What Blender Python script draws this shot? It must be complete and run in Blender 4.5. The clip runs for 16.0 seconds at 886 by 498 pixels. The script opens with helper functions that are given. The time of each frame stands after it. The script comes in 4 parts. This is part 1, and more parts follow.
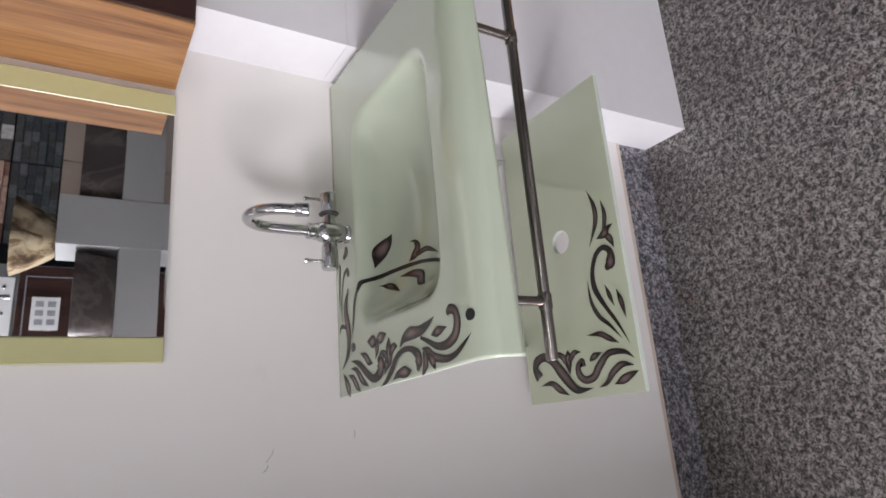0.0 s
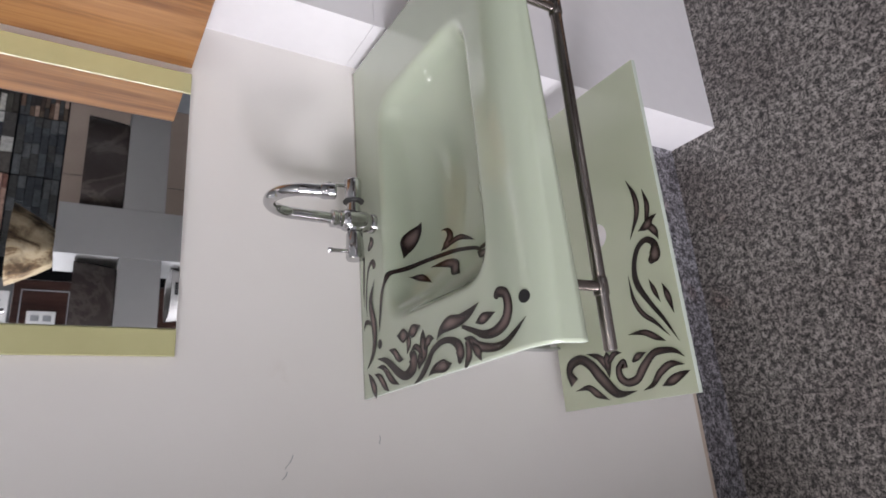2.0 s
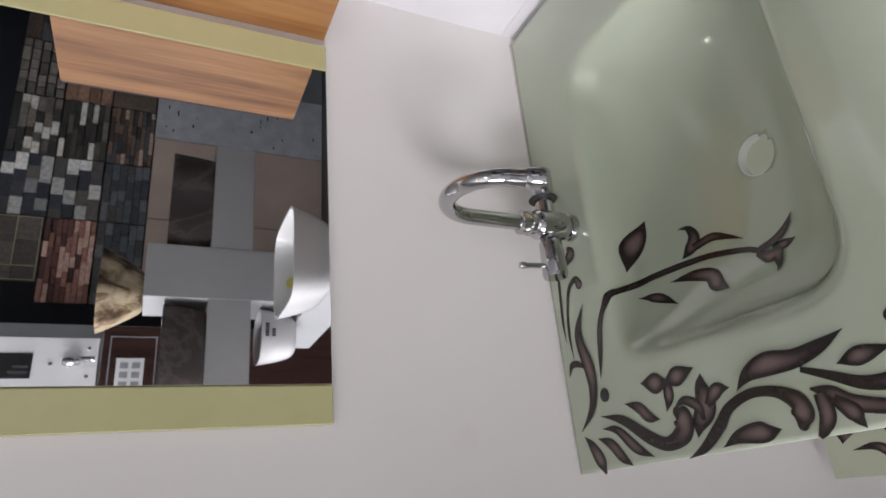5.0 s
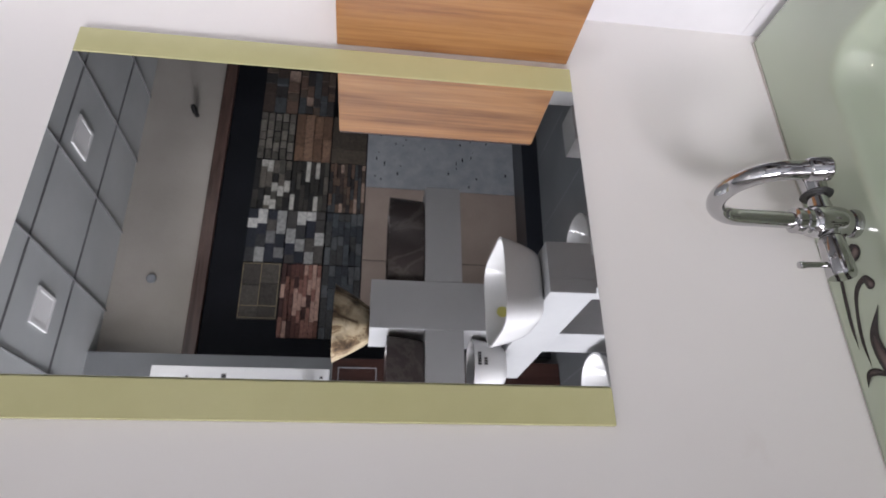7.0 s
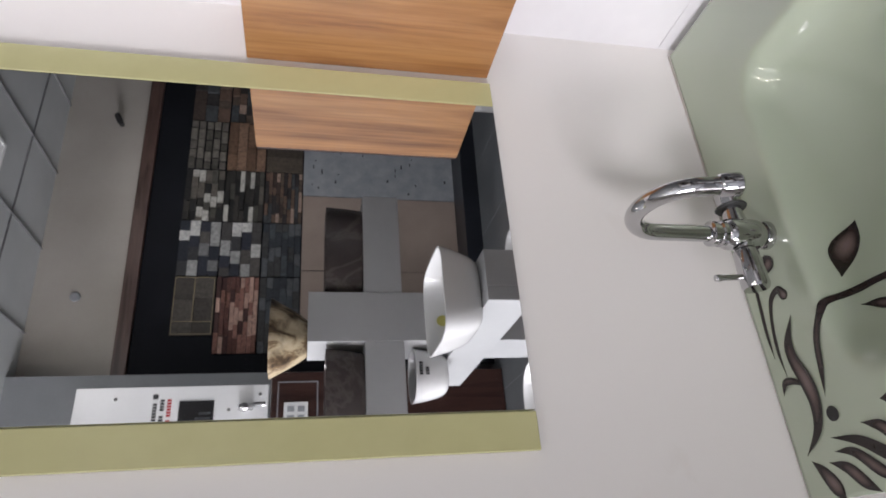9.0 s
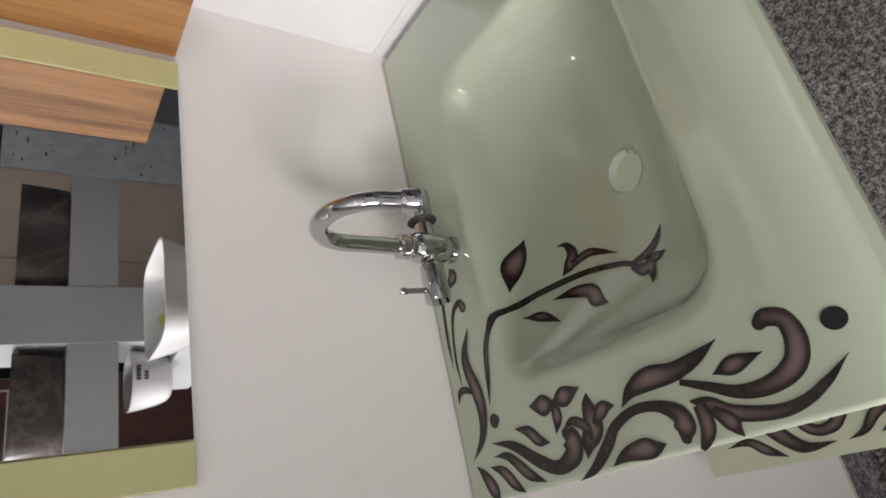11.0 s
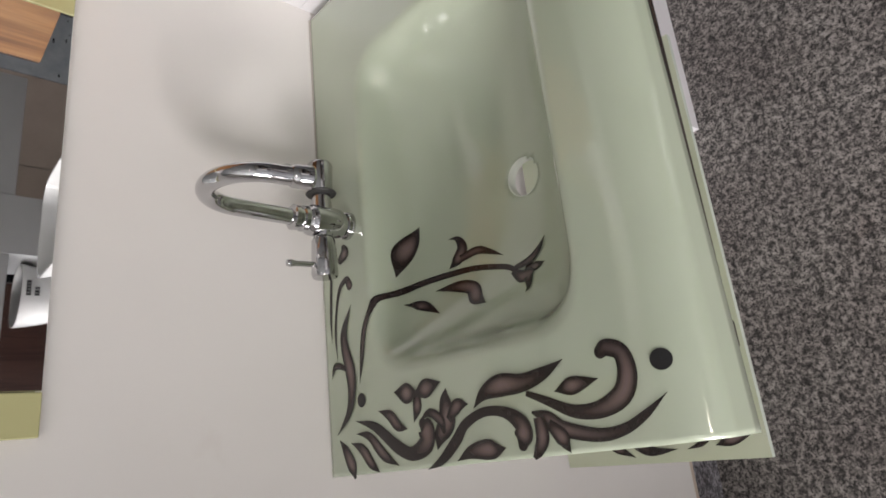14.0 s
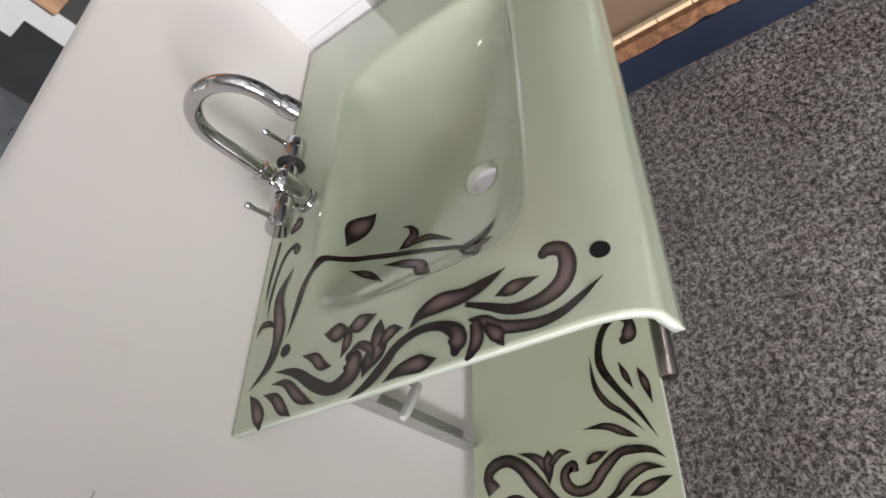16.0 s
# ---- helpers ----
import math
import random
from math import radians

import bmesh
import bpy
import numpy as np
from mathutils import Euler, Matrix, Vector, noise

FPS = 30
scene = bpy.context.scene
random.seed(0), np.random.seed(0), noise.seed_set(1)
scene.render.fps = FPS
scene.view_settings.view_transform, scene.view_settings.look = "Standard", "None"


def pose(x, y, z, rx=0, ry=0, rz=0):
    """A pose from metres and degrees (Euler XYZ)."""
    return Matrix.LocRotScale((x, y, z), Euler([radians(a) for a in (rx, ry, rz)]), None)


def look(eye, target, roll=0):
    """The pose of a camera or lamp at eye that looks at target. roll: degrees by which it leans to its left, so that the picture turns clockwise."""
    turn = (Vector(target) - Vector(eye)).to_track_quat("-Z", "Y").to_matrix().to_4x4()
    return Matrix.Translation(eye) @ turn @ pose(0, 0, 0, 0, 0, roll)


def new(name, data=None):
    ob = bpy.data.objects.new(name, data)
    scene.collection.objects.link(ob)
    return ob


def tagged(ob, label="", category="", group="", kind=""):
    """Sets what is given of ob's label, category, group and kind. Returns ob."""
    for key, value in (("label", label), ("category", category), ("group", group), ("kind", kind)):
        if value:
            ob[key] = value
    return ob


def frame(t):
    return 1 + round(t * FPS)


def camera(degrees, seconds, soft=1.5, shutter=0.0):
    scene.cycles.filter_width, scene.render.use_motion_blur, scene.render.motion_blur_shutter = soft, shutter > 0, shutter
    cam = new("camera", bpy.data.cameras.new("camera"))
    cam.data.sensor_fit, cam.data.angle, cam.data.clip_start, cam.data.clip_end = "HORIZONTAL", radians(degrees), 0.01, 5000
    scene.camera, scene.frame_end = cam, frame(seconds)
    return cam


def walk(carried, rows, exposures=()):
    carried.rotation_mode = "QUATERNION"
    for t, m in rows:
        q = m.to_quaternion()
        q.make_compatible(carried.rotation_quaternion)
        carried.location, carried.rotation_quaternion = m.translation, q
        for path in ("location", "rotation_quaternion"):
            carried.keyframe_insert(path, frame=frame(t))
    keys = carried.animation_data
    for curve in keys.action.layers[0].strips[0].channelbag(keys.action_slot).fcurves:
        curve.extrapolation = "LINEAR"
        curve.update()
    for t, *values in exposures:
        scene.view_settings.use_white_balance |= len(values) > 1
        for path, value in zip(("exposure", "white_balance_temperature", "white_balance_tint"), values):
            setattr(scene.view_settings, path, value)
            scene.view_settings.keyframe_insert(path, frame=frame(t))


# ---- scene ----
cam = camera(71.6, 16.0, soft=1.7)
PATH = [
    (0, (-0.061, -0.935, 1.217), (0.504, 0.692, 0.201), -84.8),
    (0.5, (-0.067, -0.929, 1.221), (0.513, 0.678, 0.182), -84.4),
    (1, (-0.077, -0.915, 1.223), (0.484, 0.706, 0.195), -84.4),
    (1.5, (-0.081, -0.89, 1.222), (0.5, 0.73, 0.203), -84.2),
    (2, (-0.084, -0.838, 1.225), (0.552, 0.761, 0.205), -83.2),
    (2.5, (-0.098, -0.774, 1.226), (0.642, 0.802, 0.241), -83.7),
    (3, (-0.116, -0.728, 1.218), (0.729, 0.777, 0.208), -83.9),
    (5.5, (0.003, -0.539, 1.279), (0.748, 1.169, 0.551), -84.3),
    (6, (-0.012, -0.541, 1.306), (0.821, 1.198, 0.777), -85.1),
    (6.5, (-0.026, -0.54, 1.325), (0.806, 1.238, 0.942), -86.9),
    (7, (-0.039, -0.543, 1.335), (0.844, 1.234, 1.087), -87.2),
    (7.5, (-0.04, -0.542, 1.333), (0.845, 1.231, 1.064), -87.9),
    (8, (-0.03, -0.538, 1.328), (0.853, 1.228, 1.007), -88.5),
    (10.5, (-0.005, -0.534, 1.252), (0.832, 1.047, 0.358), -87.1),
    (11, (0.006, -0.533, 1.229), (0.767, 0.928, 0.094), -86.1),
    (11.5, (0.016, -0.537, 1.218), (0.717, 0.881, -0.007), -84.7),
    (12, (0.022, -0.544, 1.214), (0.664, 0.865, -0.052), -83.6),
    (12.5, (0.026, -0.554, 1.21), (0.633, 0.852, -0.077), -82.4),
    (13, (0.028, -0.567, 1.204), (0.629, 0.82, -0.106), -82.3),
    (13.5, (0.023, -0.574, 1.209), (0.645, 0.816, -0.088), -80.6),
    (14, (0.026, -0.572, 1.204), (0.615, 0.808, -0.118), -80.6),
    (14.5, (0.027, -0.571, 1.215), (0.658, 0.786, -0.112), -80.9),
    (15, (-0.015, -0.554, 1.209), (0.705, 0.751, -0.125), -77.5),
    (15.5, (-0.084, -0.536, 1.209), (0.804, 0.666, -0.12), -70.9),
    (16, (-0.178, -0.504, 1.175), (0.96, 0.508, -0.121), -53.2),
]
walk(cam, [(t, look(eye, target, roll)) for t, eye, target, roll in PATH], exposures=((0, 0, 6380, 13), (2.4, -0.03, 6380, 13), (3.0, -0.1, 6380, 13), (5.5, -0.18, 6380, 13), (6.5, -0.05, 6300, 13), (8.2, -0.02, 6380, 13), (10.5, -0.19, 6550, 10), (11.5, -0.06, 6850, 10), (14.5, 0.01, 6700, 10), (16, 0.12, 6650, 10)))


# ---------- light ----------
world = bpy.data.worlds.new("daylight")
scene.world = world
world.use_nodes = True
sky = world.node_tree.nodes.new("ShaderNodeTexSky")
sky.sky_type, sky.sun_disc, sky.sun_elevation, sky.sun_rotation = "NISHITA", False, radians(40), radians(250)
world.node_tree.links.new(sky.outputs[0], world.node_tree.nodes["Background"].inputs[0])
world.node_tree.nodes["Background"].inputs[1].default_value = 0.1


def area_lamp(name, m, width, height, watts, colour):
    data = bpy.data.lights.new(name, "AREA")
    data.shape, data.size, data.size_y, data.energy, data.color = "RECTANGLE", width, height, watts, colour
    ob = new(name, data)
    ob.matrix_world = m
    return ob


# daylight through the wide shop front; the square ceiling panels below give no light
area_lamp("shopfront_daylight", look((-4.6, -2.0, 1.5), (0.3, -0.7, 1.0)), 2.5, 2.1, 520, (0.985, 0.955, 0.985))
PANEL_SPOTS = [(1.215, -3.02), (2.32, -2.9), (-1.8, -3.0)]
# first three assumed from the bowl's glints; last two added as unseen showroom fill
DOWNLIGHT_SPOTS = [(-0.45, -1.35, 2.2), (-1.0, -2.1, 2.2), (-1.9, -1.2, 2.2), (-0.1, -2.65, 4), (-1.2, -2.8, 4)]
for px, py, watts in DOWNLIGHT_SPOTS:
    lamp = area_lamp("downlight_glow", look((px, py, 3.122), (px, py, 0)), 0.10, 0.10, watts, (1.0, 0.91, 0.78))
    lamp.data.shape = "DISK"
# added fill beams, no source seen: brighten the display wall only
FILL_SPOT_AIMS = [((1.3, -2.15, 3.03), (1.55, -3.75, 1.75)), ((2.5, -2.15, 3.03), (2.6, -3.7, 1.6))]
for eye, aim in FILL_SPOT_AIMS:
    data = bpy.data.lights.new("display_fill_beam", "SPOT")
    data.energy, data.spot_size, data.spot_blend, data.shadow_soft_size, data.color = 30, radians(82), 0.9, 0.04, (1.0, 0.96, 0.94)
    new("display_fill_beam", data).matrix_world = look(eye, aim)

# ---------- materials ----------


def material(name, rough=0.5, metal=0.0):
    m = bpy.data.materials.new(name)
    m.use_nodes = True
    b = m.node_tree.nodes["Principled BSDF"]
    b.inputs["Roughness"].default_value, b.inputs["Metallic"].default_value = rough, metal
    return m, m.node_tree, b


def coords(nt, scale=(1, 1, 1)):
    tc, mp = nt.nodes.new("ShaderNodeTexCoord"), nt.nodes.new("ShaderNodeMapping")
    nt.links.new(tc.outputs["Object"], mp.inputs[0])
    mp.inputs["Scale"].default_value = scale
    return mp.outputs[0]


def noise_tex(nt, vec, scale, detail=4.0, rough=0.55, distort=0.0):
    n = nt.nodes.new("ShaderNodeTexNoise")
    nt.links.new(vec, n.inputs["Vector"])
    for key, v in (("Scale", scale), ("Detail", detail), ("Roughness", rough), ("Distortion", distort)):
        n.inputs[key].default_value = v
    return n.outputs["Fac"]


def ramp(nt, fac, stops):
    r = nt.nodes.new("ShaderNodeValToRGB")
    nt.links.new(fac, r.inputs[0])
    while len(r.color_ramp.elements) < len(stops):
        r.color_ramp.elements.new(0.5)
    for e, (p, c) in zip(r.color_ramp.elements, stops):
        e.position, e.color = p, (*c, 1)
    return r.outputs[0]


def mix(nt, fac, a, b, kind="MIX"):
    n = nt.nodes.new("ShaderNodeMix")
    n.data_type, n.blend_type = "RGBA", kind
    if isinstance(fac, float):
        n.inputs[0].default_value = fac
    else:
        nt.links.new(fac, n.inputs[0])
    for k, v in ((6, a), (7, b)):
        if isinstance(v, tuple):
            n.inputs[k].default_value = (*v, 1)
        else:
            nt.links.new(v, n.inputs[k])
    return n.outputs[2]


def bump(nt, b, height, strength=0.2, distance=0.002):
    n = nt.nodes.new("ShaderNodeBump")
    n.inputs["Strength"].default_value, n.inputs["Distance"].default_value = strength, distance
    nt.links.new(height, n.inputs["Height"])
    nt.links.new(n.outputs[0], b.inputs["Normal"])


def plain(name, dark, light, rough=0.5, metal=0.0, scale=3.0, fine=60.0, relief=0.08, squeeze=(1, 1, 1)):
    """Colour that wanders between two tones at two scales, with a fine relief."""
    m, nt, b = material(name, rough, metal)
    v = coords(nt, squeeze)
    big, small = noise_tex(nt, v, scale), noise_tex(nt, v, fine)
    c = ramp(nt, big, [(0.3, dark), (0.7, light)])
    c = mix(nt, 0.18, c, ramp(nt, small, [(0.35, dark), (0.65, light)]))
    nt.links.new(c, b.inputs["Base Color"])
    r = nt.nodes.new("ShaderNodeMapRange")
    nt.links.new(big, r.inputs[0])
    r.inputs[3].default_value, r.inputs[4].default_value = max(0.02, rough * 0.85), min(1, rough * 1.15)
    nt.links.new(r.outputs[0], b.inputs["Roughness"])
    if relief:
        bump(nt, b, small, relief)
    return m


def wall_paint():
    m, nt, b = material("cream_wall_paint", 0.55)
    v = coords(nt)
    c = ramp(nt, noise_tex(nt, v, 1.6, 3), [(0.3, (0.80, 0.77, 0.74)), (0.7, (0.845, 0.82, 0.80))])
    smudge = ramp(nt, noise_tex(nt, v, 9.0, 6, 0.6, 0.4), [(0.66, (1, 1, 1)), (0.80, (0.94, 0.925, 0.91))])
    c = mix(nt, 1.0, c, smudge, "MULTIPLY")
    nt.links.new(c, b.inputs["Base Color"])
    bump(nt, b, noise_tex(nt, v, 90, 3), 0.05)
    return m


def granite_floor(name, tint):
    m, nt, b = material(name, 0.42)
    v = coords(nt)
    base = ramp(nt, noise_tex(nt, v, 82, 6, 0.78, 0.4), [(0.41, (0.05, 0.048, 0.05)), (0.49, (0.24, 0.235, 0.235)), (0.585, (0.56, 0.545, 0.54))])
    dark = ramp(nt, noise_tex(nt, v, 190, 4, 0.65, 0.3), [(0.40, (0.08, 0.08, 0.085)), (0.49, (1, 1, 1))])
    c = mix(nt, 1.0, base, dark, "MULTIPLY")
    flakes = nt.nodes.new("ShaderNodeTexVoronoi")
    flakes.inputs["Scale"].default_value = 85
    nt.links.new(v, flakes.inputs["Vector"])
    pale = ramp(nt, flakes.outputs["Distance"], [(0.12, (0.5, 0.49, 0.49)), (0.34, (0, 0, 0))])
    c = mix(nt, 0.16, c, pale, "ADD")
    cloud = ramp(nt, noise_tex(nt, v, 5, 4), [(0.32, (0.74, 0.70, 0.70)), (0.68, (1.10, 1.09, 1.08))])
    c = mix(nt, 1.0, c, cloud, "MULTIPLY")
    rust = ramp(nt, noise_tex(nt, v, 7.5, 2), [(0.66, (1, 1, 1)), (0.76, (0.92, 0.80, 0.76))])
    c = mix(nt, 1.0, c, rust, "MULTIPLY")
    nt.links.new(mix(nt, 1.0, c, tint, "MULTIPLY"), b.inputs["Base Color"])
    bump(nt, b, noise_tex(nt, v, 150, 2), 0.08)
    return m


def wood_veneer(name, tones, rough=0.35, along="z"):
    m, nt, b = material(name, rough)
    v = coords(nt, (9, 9, 0.9) if along == "z" else (0.9, 9, 9))
    g = noise_tex(nt, v, 2.6, 8, 0.66, 0.9)
    fine = noise_tex(nt, coords(nt, (160, 160, 5) if along == "z" else (5, 160, 160)), 1.0, 3)
    c = ramp(nt, g, [(0.26, tones[0]), (0.46, tones[1]), (0.76, tones[2])])
    c = mix(nt, 0.2, c, ramp(nt, fine, [(0.35, tones[0]), (0.6, tones[2])]))
    streak = noise_tex(nt, coords(nt, (15, 15, 0.9) if along == "z" else (0.9, 15, 15)), 1.1, 4, 0.55, 0.8)
    c = mix(nt, 1.0, c, ramp(nt, streak, [(0.32, (0.45, 0.37, 0.31)), (0.48, (1, 1, 1))]), "MULTIPLY")
    nt.links.new(c, b.inputs["Base Color"])
    bump(nt, b, fine, 0.06)
    return m


def painted_glass(name, dark, light):
    """Glass painted from behind."""
    m, nt, b = material(name, 0.13)
    v = coords(nt)
    nt.links.new(ramp(nt, noise_tex(nt, v, 5, 3), [(0.3, dark), (0.7, light)]), b.inputs["Base Color"])
    b.inputs["Coat Weight"].default_value, b.inputs["Coat Roughness"].default_value = 1.0, 0.07
    b.inputs["Subsurface Weight"].default_value = 0.12
    b.inputs["Subsurface Radius"].default_value = (0.010, 0.012, 0.008)
    bump(nt, b, noise_tex(nt, v, 14, 2), 0.03, 0.004)
    return m


def ornament_paint():
    """Airbrushed dark brown enamel, paler along the middle of each petal."""
    m, nt, b = material("brown_enamel", 0.22)
    uv = nt.nodes.new("ShaderNodeUVMap")
    sep = nt.nodes.new("ShaderNodeSeparateXYZ")
    nt.links.new(uv.outputs[0], sep.inputs[0])
    grain = noise_tex(nt, coords(nt), 260, 2)
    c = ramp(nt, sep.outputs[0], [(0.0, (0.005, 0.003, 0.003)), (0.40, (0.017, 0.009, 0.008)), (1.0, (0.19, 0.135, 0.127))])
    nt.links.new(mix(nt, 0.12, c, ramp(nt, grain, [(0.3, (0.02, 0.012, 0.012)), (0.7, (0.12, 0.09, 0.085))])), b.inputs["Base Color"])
    return m


def rough_stone(name, tones, scale=7.0, relief=0.6):
    """Stone whose tone changes from piece to piece."""
    m, nt, b = material(name, 0.8)
    v = coords(nt)
    info = nt.nodes.new("ShaderNodeObjectInfo")
    piece = ramp(nt, info.outputs["Random"], [(i / len(tones), t) for i, t in enumerate(tones)])
    piece.node.color_ramp.interpolation = "CONSTANT"
    n = noise_tex(nt, v, scale * 6, 6, 0.65)
    c = mix(nt, 1.0, piece, ramp(nt, n, [(0.3, (0.5, 0.5, 0.5)), (0.7, (1.15, 1.12, 1.1))]), "MULTIPLY")
    nt.links.new(c, b.inputs["Base Color"])
    bump(nt, b, n, relief, 0.01)
    return m


def petrified_wood():
    """Pale stone with brown growth streaks from foot to rim and dark knots."""
    m, nt, b = material("petrified_wood_stone", 0.4)
    streak = noise_tex(nt, coords(nt, (5, 5, 1.1)), 3.2, 7, 0.68, 0.7)
    blot = noise_tex(nt, coords(nt, (1, 1, 0.8)), 7.0, 4, 0.6, 0.3)
    c = ramp(nt, streak, [(0.34, (0.045, 0.028, 0.018)), (0.45, (0.22, 0.15, 0.085)), (0.52, (0.50, 0.41, 0.27)), (0.70, (0.62, 0.53, 0.38))])
    c = mix(nt, 1.0, c, ramp(nt, blot, [(0.40, (0.16, 0.12, 0.09)), (0.55, (1, 1, 1))]), "MULTIPLY")
    nt.links.new(c, b.inputs["Base Color"])
    bump(nt, b, streak, 0.3, 0.004)
    return m


def veined_marble(name, base, vein, rough=0.2, scale=6.0, stretch=(1, 1, 1)):
    m, nt, b = material(name, rough)
    v = coords(nt, stretch)
    n = noise_tex(nt, v, scale, 8, 0.6, 2.5)
    c = ramp(nt, n, [(0.0, base), (0.46, base), (0.52, vein), (0.58, base)])
    c = mix(nt, 0.35, c, ramp(nt, noise_tex(nt, v, scale * 2.2, 4), [(0.3, base), (0.75, vein)]))
    nt.links.new(c, b.inputs["Base Color"])
    return m


def clear_mirror():
    m, nt, b = material("silvered_mirror", 0.015, 1.0)
    b.inputs["Base Color"].default_value = (0.90, 0.92, 0.92, 1)
    return m


WALL = wall_paint()
FLOOR = granite_floor("speckled_granite_floor", (0.69, 0.665, 0.64))
SKIRT = granite_floor("blue_grey_granite_skirting", (0.80, 0.81, 0.90))
PILLAR_WHITE = plain("white_laminate", (0.70, 0.69, 0.71), (0.78, 0.77, 0.79), 0.38, fine=40, relief=0.03)
EDGE_TAN = plain("bare_board_edge", (0.55, 0.44, 0.36), (0.72, 0.62, 0.54), 0.7)
OAK = wood_veneer("oak_veneer", [(0.10, 0.035, 0.011), (0.29, 0.130, 0.043), (0.43, 0.225, 0.088)])
DARK_WOOD = wood_veneer("dark_wood_front", [(0.020, 0.009, 0.008), (0.036, 0.016, 0.013), (0.055, 0.026, 0.02)], 0.3)
GLASS_GREEN = painted_glass("pale_green_painted_glass", (0.404, 0.458, 0.352), (0.444, 0.498, 0.388))
GLASS_EDGE = plain("ground_glass_edge", (0.50, 0.56, 0.49), (0.60, 0.66, 0.58), 0.3, relief=0.0)
GLASS_RIM = plain("polished_glass_rim", (0.74, 0.79, 0.72), (0.82, 0.86, 0.80), 0.2, relief=0.0)
SEALANT = plain("grey_sealant", (0.40, 0.37, 0.33), (0.50, 0.46, 0.42), 0.6)
GLASS_SHELF = painted_glass("yellow_green_shelf_glass", (0.52, 0.565, 0.415), (0.57, 0.612, 0.46))
ENAMEL = ornament_paint()
BLACK = plain("black_enamel", (0.006, 0.006, 0.007), (0.016, 0.015, 0.016), 0.3, relief=0.0)
CHROME = plain("chrome", (0.46, 0.455, 0.465), (0.55, 0.545, 0.555), 0.07, 1.0, relief=0.0)
STEEL = plain("brushed_steel", (0.26, 0.235, 0.22), (0.36, 0.33, 0.31), 0.22, 1.0, relief=0.02, squeeze=(1, 12, 12))
ZINC = plain("zinc_bracket", (0.42, 0.43, 0.42), (0.56, 0.57, 0.56), 0.42, 0.8)
RUBBER = plain("black_rubber", (0.01, 0.01, 0.01), (0.025, 0.025, 0.025), 0.5, relief=0.0)
MIRROR = clear_mirror()
STRIP_YELLOW = plain("pale_yellow_glass_border", (0.51, 0.49, 0.255), (0.58, 0.56, 0.30), 0.16, relief=0.0)
CEILING = plain("ceiling_board", (0.40, 0.42, 0.42), (0.47, 0.49, 0.49), 0.85, fine=120, relief=0.15)
GRID_GREY = plain("ceiling_grid", (0.12, 0.12, 0.125), (0.20, 0.20, 0.205), 0.5)
LAMP_WHITE = plain("lamp_cover", (0.8, 0.8, 0.8), (0.86, 0.86, 0.86), 0.5, relief=0.0)
BEIGE = plain("beige_paint", (0.36, 0.335, 0.30), (0.41, 0.385, 0.35), 0.8)
BROWN_TRIM = wood_veneer("brown_trim", [(0.045, 0.026, 0.021), (0.075, 0.042, 0.034), (0.105, 0.06, 0.048)], 0.5, "x")
BLACK_BOARD = plain("black_board", (0.004, 0.005, 0.007), (0.009, 0.010, 0.014), 0.75)
BLACK_BOARD.node_tree.nodes["Principled BSDF"].inputs["Specular IOR Level"].default_value = 0.15
BLACK_STEP = plain("polished_black_step", (0.006, 0.007, 0.010), (0.014, 0.016, 0.022), 0.3)
TILE_TAUPE = plain("taupe_tile", (0.25, 0.20, 0.175), (0.30, 0.245, 0.21), 0.35, scale=5)
GREY_GRANITE = plain("light_grey_granite", (0.20, 0.215, 0.235), (0.30, 0.315, 0.335), 0.35, scale=10, fine=45)
DARK_FLOOR = plain("dark_slate_tile", (0.085, 0.091, 0.098), (0.13, 0.137, 0.145), 0.3)
STAND_GREY = plain("grey_stand_laminate", (0.36, 0.365, 0.37), (0.40, 0.405, 0.41), 0.5, fine=30, relief=0.02)
CERAMIC = plain("white_ceramic", (0.66, 0.66, 0.66), (0.72, 0.72, 0.72), 0.1, relief=0.0)
DARK_MARBLE = veined_marble("dark_marble", (0.05, 0.04, 0.038), (0.115, 0.095, 0.09), 0.22, 2.5)
STONE_BOWL = petrified_wood()
SIDE_PAINT = plain("blue_grey_paint", (0.19, 0.20, 0.21), (0.23, 0.24, 0.25), 0.8)
BOARD_WHITE = plain("white_display_board", (0.62, 0.63, 0.64), (0.68, 0.69, 0.70), 0.35)
INK_RED = plain("red_print", (0.36, 0.02, 0.03), (0.42, 0.03, 0.04), 0.5, relief=0.0)
INK_BLACK = plain("black_print", (0.02, 0.02, 0.022), (0.04, 0.04, 0.045), 0.5, relief=0.0)
INK_YELLOW = plain("yellow_sticker", (0.50, 0.46, 0.10), (0.56, 0.52, 0.16), 0.5, relief=0.0)
BLUE_BASE = plain("navy_carpet_plinth", (0.007, 0.010, 0.020), (0.018, 0.024, 0.042), 0.9, fine=200, relief=0.4)
BLUE_BASE.node_tree.nodes["Principled BSDF"].inputs["Specular IOR Level"].default_value = 0.1
CARDBOARD = plain("brown_cardboard", (0.44, 0.29, 0.18), (0.54, 0.37, 0.25), 0.8, fine=80)
ROUGH_TIMBER = wood_veneer("rough_timber", [(0.022, 0.008, 0.005), (0.13, 0.052, 0.022), (0.30, 0.15, 0.07)], 0.75, "x")
PINE = plain("pale_pine_lath", (0.55, 0.40, 0.24), (0.70, 0.54, 0.36), 0.6)

# ---------- mesh helpers ----------
WORLD_OF = {}


def thing(name, x, y, z, label, category, group="", kind=""):
    ob = new(name)
    ob.empty_display_size = 0.05
    ob.location = (x, y, z)
    WORLD_OF[ob] = Matrix.Translation((x, y, z))
    return tagged(ob, label, category, group, kind)


